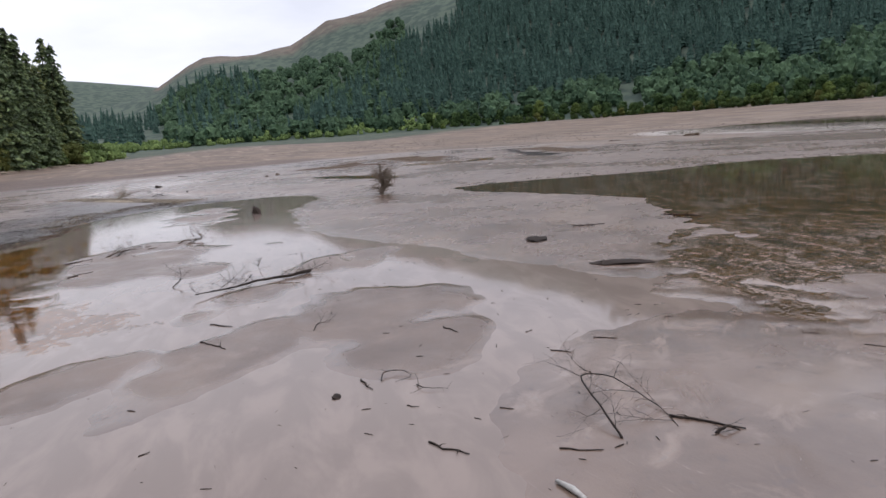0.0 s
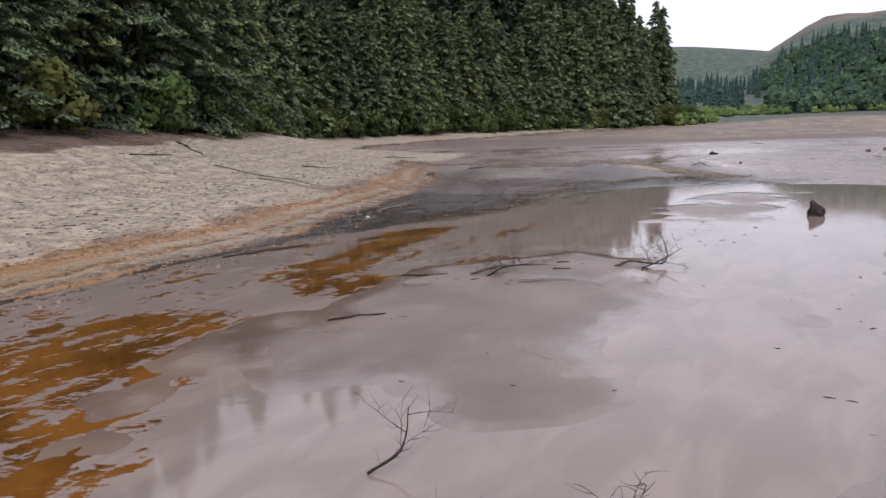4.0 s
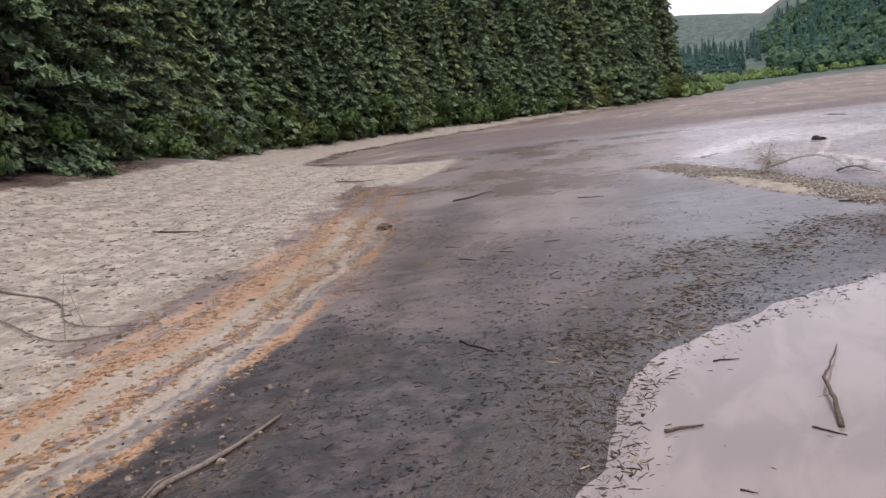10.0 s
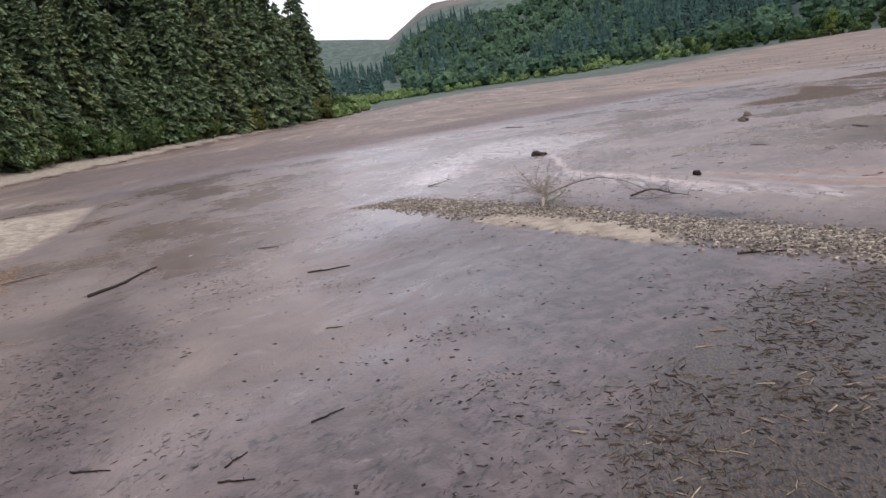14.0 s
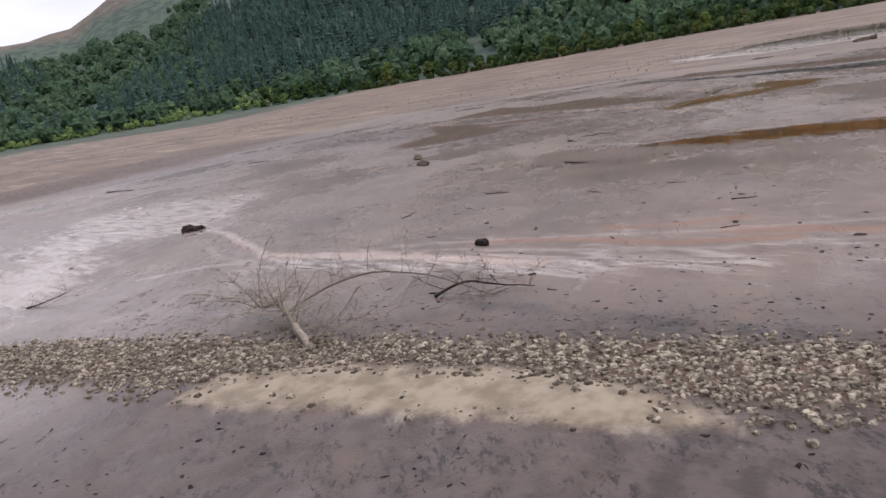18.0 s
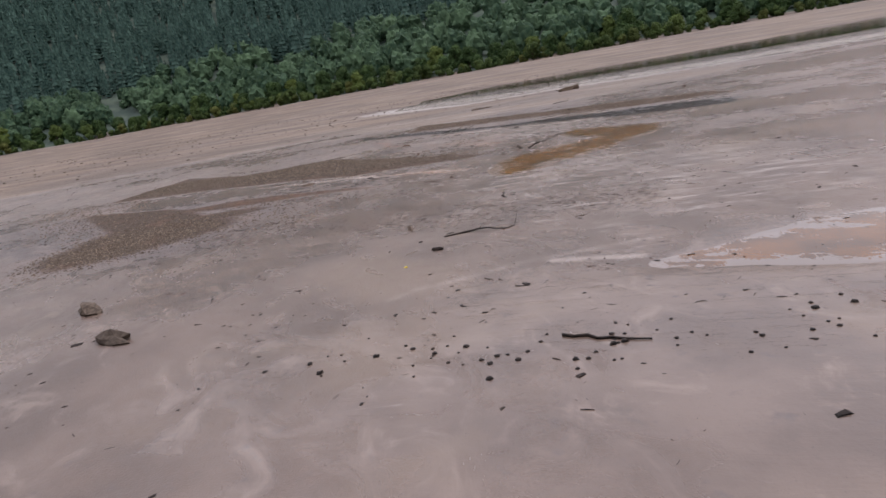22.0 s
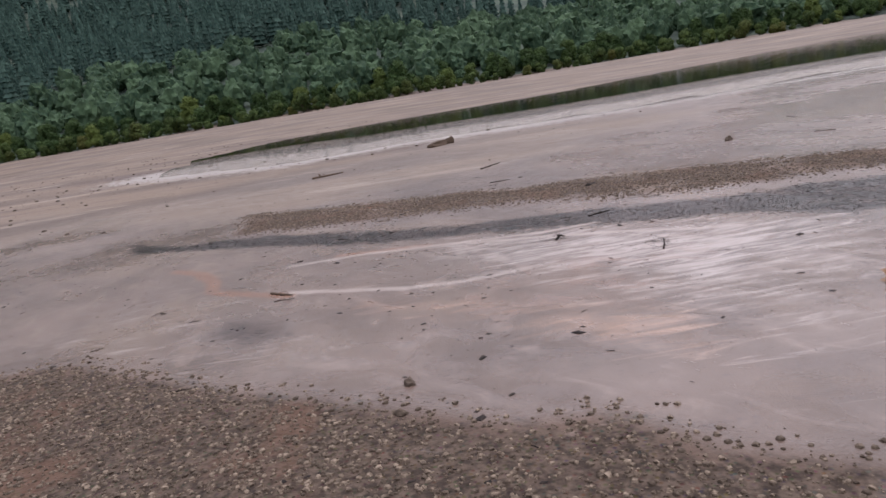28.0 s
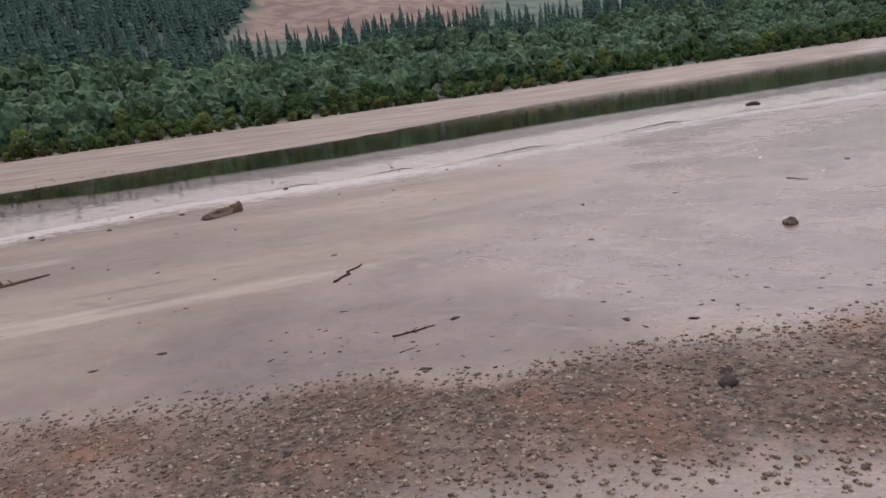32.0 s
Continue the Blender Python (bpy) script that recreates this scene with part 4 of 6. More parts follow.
    peach = np.maximum(peach, 0.6 * streak(X, Y, RUNS_BAR[0][0][4:], 0.7))
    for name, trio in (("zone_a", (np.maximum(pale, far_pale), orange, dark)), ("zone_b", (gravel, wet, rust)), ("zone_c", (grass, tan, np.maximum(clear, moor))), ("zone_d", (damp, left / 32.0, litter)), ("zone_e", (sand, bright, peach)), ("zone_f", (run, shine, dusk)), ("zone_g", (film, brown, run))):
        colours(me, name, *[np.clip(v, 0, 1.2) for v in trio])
    return tagged(new("ground", me), "drained lake bed of wet mud, silt and gravel with grassy hills", "ground", kind="structure")


ground = build_ground()


def ground_z(x, y):
    return float(height(np.array([float(x)]), np.array([float(y)]))[0])


# ---------------------------------------------------------------- water
def water_sheet(name, pts, level, step, material, label, depth, film=0.0, tint=None):
    xs, ys = [p[0] for p in pts], [p[1] for p in pts]
    gx, gy = np.arange(min(xs) - 2, max(xs) + 2 + step, step), np.arange(min(ys) - 2, max(ys) + 2 + step, step)
    X, Y = [a.ravel() for a in np.meshgrid(gx, gy, indexing="ij")]
    keep = area(X, Y, pts, 3.0) > 0.12
    f = grid_faces(len(gx), len(gy))
    f = f[keep[f].any(1)]
    used, inv = np.unique(f, return_inverse=True)
    V = np.stack([X, Y, np.full_like(X, level)], 1)[used]
    me = mesh_from(name, V, inv.reshape(-1, 4), material)
    dd = depth(X[used], Y[used])
    ff = film(X[used], Y[used]) if callable(film) else np.full(len(used), film)
    colours(me, "depth", np.clip(dd, 0, 1), ff, np.zeros(len(used)) if tint is None else np.clip(tint(X[used], Y[used]), 0, 1))
    return tagged(new(name, me), label, "water", kind="structure")


def start_depth(x, y):
    d, _ = seg_distance(x, y, POOL_EDGE)
    rusty = 0.2 * smooth(1.4 - d / 5.0) * smooth((9 - x) / 5) * smooth((21 - y) / 4)
    for k, pts in enumerate(RUST_BED):
        rusty = np.maximum(rusty, (0.72, 0.85, 0.3, 0.85, 0.72)[k] * area(x, y, pts, 1.2 if k == 0 else 0.6))
    return rusty


def swirl(x, y):
    return np.maximum(0.5 * area(x, y, PEACH_START, 1.6), 0.3 * area(x, y, PEACH_REACH, 1.4))


water_sheet("water", POOL_START, -0.004, 0.4, M_POOL, "shallow water film over pink-grey mud, rusty brown near the bank", start_depth, 0.0, swirl)
water_sheet("water", POOL_DARK, -0.006, 1.0, M_DARKPOOL, "rippled dark brown shallow pool among mud patches", lambda x, y: 0.45 + 0.4 * fbm(x / 6, y / 3, 3), lambda x, y: smooth((26 - x) / 8))
water_sheet("water", POOL_ORANGE, -0.005, 0.5, M_ORANGEPOOL, "shallow rusty orange pool with sky shine", amber, 1.0)
water_sheet("water", POOL_SMALL, -0.005, 0.7, M_POOL, "small rusty brown pool on the mud", lambda x, y: 0.95 * area(x, y, POOL_SMALL, 1.2))
# low depth values near the edge bring in the painted sky glitter
water_sheet("river", RIVER, -0.16, 4.0, M_RIVER, "wide still dark river reflecting the wooded shore", lambda x, y: 0.15 + 0.85 * smooth((seg_distance(x, y, RIVER[1:12])[0] - 3) / 16), lambda x, y: smooth(1 - (seg_distance(x, y, RIVER[1:12])[0] - 16) / 14))


# ---------------------------------------------------------------- trees
def tube(pts, radii, sides=6):
    """Vertices and quads of a bent tapering tube, closed to a point at its end."""
    pts = [Vector(p) for p in pts]
    V, F = [], []
    ref = Vector((0.31, 0.52, 0.8)).normalized()
    for i, p in enumerate(pts):
        d = (pts[min(i + 1, len(pts) - 1)] - pts[max(i - 1, 0)])
        d = d.normalized() if d.length > 1e-9 else Vector((0, 0, 1))
        u = d.cross(ref)
        u = u.normalized() if u.length > 1e-3 else Vector((1, 0, 0))
        v = d.cross(u)
        for k in range(sides):
            a = 2 * math.pi * k / sides
            V.append(p + (u * math.cos(a) + v * math.sin(a)) * radii[i])
    for i in range(len(pts) - 1):
        for k in range(sides):
            q = (k + 1) % sides
            F.append((i * sides + k, i * sides + q, (i + 1) * sides + q, (i + 1) * sides + k))
    n = len(V)
    V += [pts[0], pts[-1]]
    for k in range(sides):
        q = (k + 1) % sides
        F.append((n, q, k, k))
        F.append((n + 1, (len(pts) - 1) * sides + k, (len(pts) - 1) * sides + q, (len(pts) - 1) * sides + q))
    return V, F


def joined(name, pieces, material, smooth_faces=True):
    """One mesh of several (vertices, faces) pieces; degenerate quads become triangles."""
    V, F = [], []
    for v, f in pieces:
        o = len(V)
        V += [tuple(p) for p in v]
        F += [tuple(dict.fromkeys(i + o for i in face)) for face in f]
    me = bpy.data.meshes.new(name)
    me.from_pydata(V, [], [f for f in F if len(f) > 2])
    me.polygons.foreach_set("use_smooth", np.full(len(me.polygons), smooth_faces))
    me.materials.append(material)
    return me


def conifer_meshes(seed, high, reach, whorls, per, base=0.06, fine=8, leaf=0.45):
    """Trunk and needled crown of a tall spruce: whorls of drooping boughs, each a layer of small sprays."""
    r = random.Random(seed)
    trunk = joined("trunk", [tube([(0, 0, -1.5), (0.1, 0, high * 0.4), (0, 0.1, high * 0.8), (0, 0, high)], [high * 0.014, high * 0.011, high * 0.005, 0.02])], M_BARK)
    V, G = [], []
    for w in range(whorls):
        f = (w + r.random() * 0.5) / whorls
        z = high * (base + (1 - base) * f)
        length = reach * (1 - f) ** 0.72 * (0.8 + 0.2 * min(1, f * 6)) + 0.2
        for b in range(per if f < 0.8 else max(4, per - 3)):
            a = 2 * math.pi * (b + r.random() * 0.8) / per + w * 0.7
            ln = length * r.uniform(0.42, 1.28)
            c, t = math.cos(a), math.sin(a)
            rise, droop = r.uniform(-0.02, 0.28), r.uniform(0.25, 0.48)
            zz = z + r.uniform(-0.35, 0.35)
            for k in range(max(3, int(fine * (0.35 + 0.65 * ln / reach)))):
                u = 0.2 + 0.85 * math.sqrt(r.random())
                wide = ln * 0.17 * (1.25 - 0.75 * u)
                g, q = r.gauss(0, wide), ln * u
                px0, py0, pz0 = c * q - t * g, t * q + c * g, zz + ln * (rise * u - droop * u * u) - abs(g) * 0.25 + r.gauss(0, 0.06)
                tipward = min(1.0, max(0.0, u * u * 0.9 + r.gauss(0.0, 0.14)))
                for _ in range(3):
                    da = a + r.gauss(0, 0.75)
                    size = leaf * r.uniform(0.6, 1.35)
                    dx, dy, dz = math.cos(da) * size, math.sin(da) * size, size * r.gauss(-0.38, 0.28)
                    fl = 0.42 * size
                    ex, ey, ez = -math.sin(da) * fl, math.cos(da) * fl, r.gauss(0, 0.75) * fl
                    V += [(px0 - dx * 0.4 + ex, py0 - dy * 0.4 + ey, pz0 - dz * 0.4 + ez), (px0 - dx * 0.4 - ex, py0 - dy * 0.4 - ey, pz0 - dz * 0.4 - ez), (px0 + dx, py0 + dy, pz0 + dz)]
                    G += [tipward * 0.7, tipward * 0.7, tipward]
    for k in range(10):
        a = k * 2.4
        V += [(0, 0, high * 1.02), (0.24 * math.cos(a), 0.24 * math.sin(a), high * 0.955), (0.24 * math.cos(a + 1), 0.24 * math.sin(a + 1), high * 0.96)]
        G += [0.6, 0.4, 0.4]
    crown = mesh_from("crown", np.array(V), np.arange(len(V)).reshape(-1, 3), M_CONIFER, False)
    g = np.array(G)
    colours(crown, "tipward", g, g, g)
    return trunk, crown


def broadleaf_meshes(seed, high, wide, cards, size, material, lobes=9, low=0.12):
    """Trunk with limbs, and a crown of many small leaf clumps over several lobes."""
    r = random.Random(seed)
    pieces = [tube([(0, 0, -1.0), (0.1, 0.05, high * 0.25), (0.0, 0.1, high * 0.6)], [high * 0.03, high * 0.022, high * 0.008])]
    cents = []
    for k in range(lobes):
        a = 2 * math.pi * k / lobes * 1.9 + r.random()
        h = r.uniform(low + 0.16, 0.78) * high
        q = wide * r.uniform(0.2, 0.62) * (1.15 - 0.75 * h / high)
        cents.append((Vector((q * math.cos(a), q * math.sin(a), h)), wide * r.uniform(0.24, 0.40)))
        pieces.append(tube([(0, 0.05, high * r.uniform(0.15, 0.3)), (q * 0.5 * math.cos(a), q * 0.5 * math.sin(a), h * 0.75), (q * math.cos(a), q * math.sin(a), h)], [high * 0.012, high * 0.008, 0.01], 4))
    cents.append((Vector((0, 0, high * 0.72)), wide * 0.42))
    trunk = joined("trunk", pieces, M_BARK)
    V, F = [], []
    for _ in range(cards):
        c, rad = cents[r.randrange(len(cents))]
        d = Vector((r.gauss(0, 1), r.gauss(0, 1), r.gauss(0.25, 0.9))).normalized()
        p = c + d * rad * r.uniform(0.45, 1.1)
        if p.z < high * low * 0.5:
            continue
        u = d.orthogonal().normalized()
        u.rotate(Matrix.Rotation(r.uniform(0, 6.28), 3, d))
        tilt = Vector((r.gauss(0, 0.5), r.gauss(0, 0.5), r.gauss(0, 0.4)))
        n = (d + tilt).normalized()
        v = n.cross(u).normalized()
        s = size * r.uniform(0.55, 1.35)
        o = len(V)
        V += [p - u * s, p + v * s * 0.75, p + u * s * 0.9, p - v * s * 0.6 + n * s * 0.35]
        F += [(o, o + 1, o + 3), (o + 1, o + 2, o + 3)]
    # billowing masses that close the crown
    for c, rad in cents:
        bm = bmesh.new()
        bmesh.ops.create_icosphere(bm, subdivisions=3 if size < 0.5 else 2, radius=rad * (0.8 if high > 9 else 0.55))
        o = len(V)
        V += [c + w.co * (0.9 + 0.5 * noise.noise(w.co * 1.1 + c) + 0.25 * noise.noise(w.co * 3.0)) for w in bm.verts]
        bm.verts.index_update()
        F += [tuple(o + w.index for w in f.verts) for f in bm.faces]
        bm.free()
    crown = mesh_from("crown", np.array([tuple(p) for p in V]), np.array(F), material, False)
    return trunk, crown


def tree(name, meshes, x, y, z, scale, turn, label, category, group, tall=1.0):
    top = new(name)
    top.matrix_world = Matrix.LocRotScale((x, y, z), Euler((0, 0, turn)), (scale, scale, scale * tall))
    part("trunk", meshes[0], top)
    part("crown", meshes[1], top)
    return tagged(top, label, category, group)


def along(pts, step, r, jitter=0.3):
    """Places along a polyline, about step apart, with the normal to its left."""
    out, left_over = [], 0.0
    for (ax, ay), (bx, by) in zip(pts[:-1], pts[1:]):
        ln = math.hypot(bx - ax, by - ay)
        d = left_over
        while d < ln:
            f = d / ln
            out.append((ax + f * (bx - ax) + r.uniform(-jitter, jitter) * step, ay + f * (by - ay) + r.uniform(-jitter, jitter) * step, -(by - ay) / ln, (bx - ax) / ln))
            d += step
        left_over = d - ln
    return out


TREELINE = [(-112, -45), (-66, -8), (-48, 10), (-37.5, 26), (-33, 45), (-30, 62), (-29, 80), (-30, 105), (-36, 130), (-32, 155), (-10, 198), (18, 252), (52, 300), (95, 350), (132, 400), (178, 480)]
CONIFER_LINE = TREELINE[:-2] + [(140, 415)]
rt = random.Random(11)
CONIFERS = [conifer_meshes(s, h, w, n, 10, 0.02, 17, 0.78) for s, h, w, n in ((1, 34, 6.8, 30), (2, 38, 7.2, 33), (3, 30, 6.6, 28), (4, 37, 6.4, 33), (5, 41, 7.6, 35))]
NEAR_CONIFERS = [conifer_meshes(s, h, w, n, 8, 0.0, 84, 0.41) for s, h, w, n in ((6, 30, 8.2, 21), (7, 34, 8.8, 23), (8, 27, 7.8, 19))]
MID_CONIFERS = [conifer_meshes(s, h, w, n, 8, 0.0, 58, 0.52) for s, h, w, n in ((9, 32, 7.6, 24), (10, 36, 7.8, 26), (11, 29, 7.4, 22))]
SHRUBS = [broadleaf_meshes(20 + k, h, w, 1800, 0.34, M_SHRUB, 9, 0.04) for k, (h, w) in enumerate(((6.0, 4.4), (7.5, 4.8), (5.0, 4.0)))]
rows = []
for row, (off, step) in enumerate(((1.5, 6.6), (8, 6.6), (16, 6.6))):
    for x, y, nx, ny in along(CONIFER_LINE, step, rt):
        rows.append((x + nx * off, y + ny * off, rt.uniform(0.5, 1.15) * (0.82 if row == 0 else 1.0), rt.randrange(5), rt.uniform(0, 6.28), rt.uniform(0.95, 1.15), row))
zs = height(np.array([q[0] for q in rows]), np.array([q[1] for q in rows]))
for (x, y, s, k, turn, tall, row), z in zip(rows, zs):
    if y > 200:
        s *= 1 + 0.62 * min(1, (y - 200) / 130)
    kinds = (NEAR_CONIFERS, MID_CONIFERS, CONIFERS)[row] if y < 125 and x > -58 else CONIFERS
    tree("conifer", kinds[k % len(kinds)], x, y, float(z) - 0.2, s, turn, "tall dark green conifer at the edge of the plantation", "tree", "conifers on the steep bank", tall)
rows = []
for x, y, nx, ny in along(TREELINE[6:], 5.0, rt):
    q = rt.uniform(-0.5, 4.0)
    if y < 105 and rt.random() < 0.35:
        continue
    rows.append((x - nx * q, y - ny * q, rt.uniform(0.6, 1.3) * (1 + 0.5 * min(1, max(0, (y - 150) / 150)))))
for x, y, nx, ny in along(TREELINE[8:], 9.0, rt):
    rows.append((x + nx * 3, y + ny * 3, rt.uniform(1.2, 2.0)))
for x, y, nx, ny in along(TREELINE[3:7], 12, rt):
    rows.append((x - nx * 1.5, y - ny * 1.5, rt.uniform(0.5, 1.15)))
zs = height(np.array([q[0] for q in rows]), np.array([q[1] for q in rows]))
for (x, y, s), z in zip(rows, zs):
    tree("shrub", SHRUBS[rt.randrange(3)], x, y, float(z) - 0.4, s, rt.uniform(0, 6.28), "rounded light green shrub below the conifers", "shrub", "shrubs along the forest edge")

rows = [(x + nx * rt.uniform(-7, -3), y + ny * rt.uniform(-7, -3)) for x, y, nx, ny in along(SHORE[5:14], 6.5, rt)][:150]
zs = height(np.array([q[0] for q in rows]), np.array([q[1] for q in rows]))
for (x, y), z in zip(rows, zs):
    tree("shrub", SHRUBS[rt.randrange(3)], x, y, float(z) - 0.6, rt.uniform(0.7, 1.5), rt.uniform(0, 6.28), "low bright green shrub at the foot of the far woodland", "shrub", "shrubs along the far shore")

# belt of broadleaf trees along the far shore
OAKS = [broadleaf_meshes(40 + k, h, w, 3000, 0.34, M_LEAF, 18, 0.05) for k, (h, w) in enumerate(((13, 8.0), (15, 8.5), (11, 7.5), (12, 6.5), (16, 7.5)))]
belt = [(q, rt.uniform(-4, 3)) for q in along(SHORE[4:16], 11.5, rt)] + [(q, rt.uniform(9, 24)) for q in along(SHORE[4:16], 12.5, rt)]
belt = belt[:296]
spots = [(x + nx * off, y + ny * off) for (x, y, nx, ny), off in belt]
zs = height(np.array([q[0] for q in spots]), np.array([q[1] for q in spots]))
for (x, y), z, (_, off) in zip(spots, zs, belt):
    s = rt.uniform(0.45, 0.95) if off < 5 else rt.uniform(0.9, 1.35)
    tree("broadleaf_tree", OAKS[rt.randrange(5)], x, y, float(z) - 0.5, s, rt.uniform(0, 6.28), "rounded green broadleaf tree on the far shore", "tree", "broadleaf trees along the far shore")


def forest(name, protos, places, material, label, category="woodland"):
    """Many far trees as one mesh: places are rows of x, y, z, scale, turn and kind."""
    VV, FF, o = [], [], 0
    for k, (v, f) in enumerate(protos):
        rows = places[places[:, 5].astype(int) == k]
        if not len(rows):
            continue
        c, s = np.cos(rows[:, 4]), np.sin(rows[:, 4])
        sc = rows[:, 3][:, None]
        x = (v[None, :, 0] * c[:, None] - v[None, :, 1] * s[:, None]) * sc + rows[:, 0][:, None]
        y = (v[None, :, 0] * s[:, None] + v[None, :, 1] * c[:, None]) * sc + rows[:, 1][:, None]
        z = v[None, :, 2] * sc + rows[:, 2][:, None]
        VV.append(np.stack([x, y, z], -1).reshape(-1, 3))
        FF.append((f[None] + (np.arange(len(rows)) * len(v))[:, None, None]).reshape(-1, 3) + o)
        o += len(rows) * len(v)
    me = mesh_from(name, np.concatenate(VV), np.concatenate(FF), material, False)
    return tagged(new(name, me), label, category, kind="stuff")


def far_conifer(seed):
    r = np.random.RandomState(seed)
    V, F = [], []
    h, w = 19 + 5 * r.rand(), 3.0 + 0.8 * r.rand()
    for t in range(9):
        z0, z1 = h * (0.05 + 0.1 * t), h * (0.05 + 0.1 * t) + h * 0.2
        rad = w * (1 - t / 9.6)
        o = len(V)
        V.append((0, 0, min(z1, h)))
        n = 8
        for k in range(n):
            a = 2 * np.pi * k / n + t
            q = rad * (0.55 + 0.35 * (k % 2) + 0.45 * r.rand())
            V.append((q * np.cos(a), q * np.sin(a), z0 + r.rand() * 0.7))
        F += [(o, o + 1 + k, o + 1 + (k + 1) % n) for k in range(n)]
    return np.array(V), np.array(F)


def far_broadleaf(seed, cards=60):
    """A rounded crown of uneven billows with loose leaf clumps on it."""
    r = np.random.RandomState(seed)
    h, w = 10 + 4 * r.rand(), 5.5 + 1.5 * r.rand()
    bm = bmesh.new()
    bmesh.ops.create_icosphere(bm, subdivisions=3, radius=1)
    shift = Vector((seed * 7.3, 0, 0))
    for v in bm.verts:
        v.co *= 0.85 + 0.42 * noise.noise(v.co * 2.1 + shift) + 0.26 * noise.noise(v.co * 5.3 + shift)
    bm.verts.index_update()
    V = [np.array(v.co) * (w * 0.8, w * 0.8, h * 0.52) + (0, 0, h * 0.48) for v in bm.verts]
    F = [tuple(v.index for v in f.verts) for f in bm.faces]
    bm.free()
    shell = len(V)
    for _ in range(cards):
        q = V[r.randint(shell)] * (1.02, 1.02, 1.02)
        n = r.normal(size=3)
        n /= np.linalg.norm(n)
        u = np.cross(n, r.normal(size=3))
        u /= np.linalg.norm(u)
        v = np.cross(n, u)
        t = 0.35 + 0.45 * r.rand()
        o = len(V)
        V += [q - u * t, q + v * t, q + u * t]
        F += [(o, o + 1, o + 2)]
    return np.array(V), np.array(F)


def hill_places(count, seed, want):
    r = np.random.RandomState(seed)
    az = np.radians(r.uniform(15, 176, count))
    rad = np.sqrt(r.uniform(330.0**2, 1560.0**2, count))
    x, y = CENTRE[0] + rad * np.sin(az), CENTRE[1] + rad * np.cos(az)
    d, _ = seg_distance(x, y, LAKE, True)
    out = np.where(inside(x, y, LAKE), 0, d)
    z = height(x, y)
    az2 = np.degrees(np.arctan2(x - 85, y - 58))
    el2 = np.degrees(np.arctan2(z - 5, np.hypot(x - 85, y - 58)))
    n = fbm(x / 90, y / 90, 4)
    ok = want(np.degrees(az), out, az2, el2, n, r.rand(count))
    k = ok.nonzero()[0]
    return np.stack([x[k], y[k], z[k] - 0.5, r.uniform(0.62, 1.7, len(k)), r.uniform(0, 6.28, len(k)), r.randint(0, 4, len(k))], 1)


def open_land(az2, el2):
    return (az2 > 112.5 + 0.9 * (el2 - 6.4)) & (az2 < 134) & (el2 > 4.9)


# the depth of the plantation behind its edge
back = []
for off, step in ((28, 9.0), (44, 12), (62, 16)):
    back += [(x + nx * off, y + ny * off) for x, y, nx, ny in along(CONIFER_LINE, step, rt)]
back = np.array(back)
rb = np.random.RandomState(9)
BACK_CON = [conifer_meshes(70 + k, 33 + 3 * k, 6.8, 26, 8, 0.03, 7, 1.35) for k in range(4)]
BACK_CON = [(np.array([tuple(v.co) for v in c.vertices]), np.array([tuple(p.vertices) for p in c.polygons])) for _, c in BACK_CON]
grow_far = 1 + 0.6 * np.clip((back[:, 1] - 200) / 130, 0, 1)
forest("conifer_plantation", BACK_CON, np.stack([back[:, 0], back[:, 1], height(back[:, 0], back[:, 1]) - 0.3, rb.uniform(0.85, 1.15, len(back)) * grow_far, rb.uniform(0, 6.28, len(back)), rb.randint(0, 4, len(back))], 1), M_CONIFER, "dark conifer plantation behind the forest edge")
FAR_CON = [far_conifer(k) for k in range(4)]
FAR_LEAF = [far_broadleaf(k) for k in range(4)]
CON_EDGE = lambda az, n: np.clip(55 + 2.3 * (az - 40), 55, 200) + 70 * (n - 0.5)
con = hill_places(36000, 3, lambda az, out, az2, el2, n, q: (out > CON_EDGE(az, n)) & (az > 38 + 22 * (out - 150) / 700.0 + 16 * (n - 0.5)) & ~open_land(az2, el2) & ((az < 122) | (out < 260)))
forest("conifer_plantation", FAR_CON, con, M_FARCON, "dense dark conifer plantation on the hillside, tinted blue for haze")
leaf = hill_places(17000, 4, lambda az, out, az2, el2, n, q: (out > 14) & (out < np.where(az < 44, 520 + 500 * (n - 0.5), CON_EDGE(az, n) + 15)) & ~(open_land(az2, el2) & (q > 0.03)) & (az > 24))
leaf = leaf[:3000]
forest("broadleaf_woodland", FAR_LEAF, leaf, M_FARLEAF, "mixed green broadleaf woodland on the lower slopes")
valley = hill_places(9000, 6, lambda az, out, az2, el2, n, q: (out > 30) & (out < 500) & (az < 32) & (az > 15) & (n > 0.42))
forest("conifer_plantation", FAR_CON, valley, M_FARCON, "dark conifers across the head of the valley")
# low green scrub on the meadow at the valley head
scrub = hill_places(60000, 8, lambda az, out, az2, el2, n, q: (out > 0) & (out < 75) & (az > 15) & (az < 48))
scrub[:, 3] *= 0.40
M_SCRUB = leaf_material("meadow_scrub", (0.065, 0.105, 0.036), (0.15, 0.205, 0.068))
forest("scrub", FAR_LEAF, scrub, M_SCRUB, "low light green willow scrub on the shore meadow", "scrub")


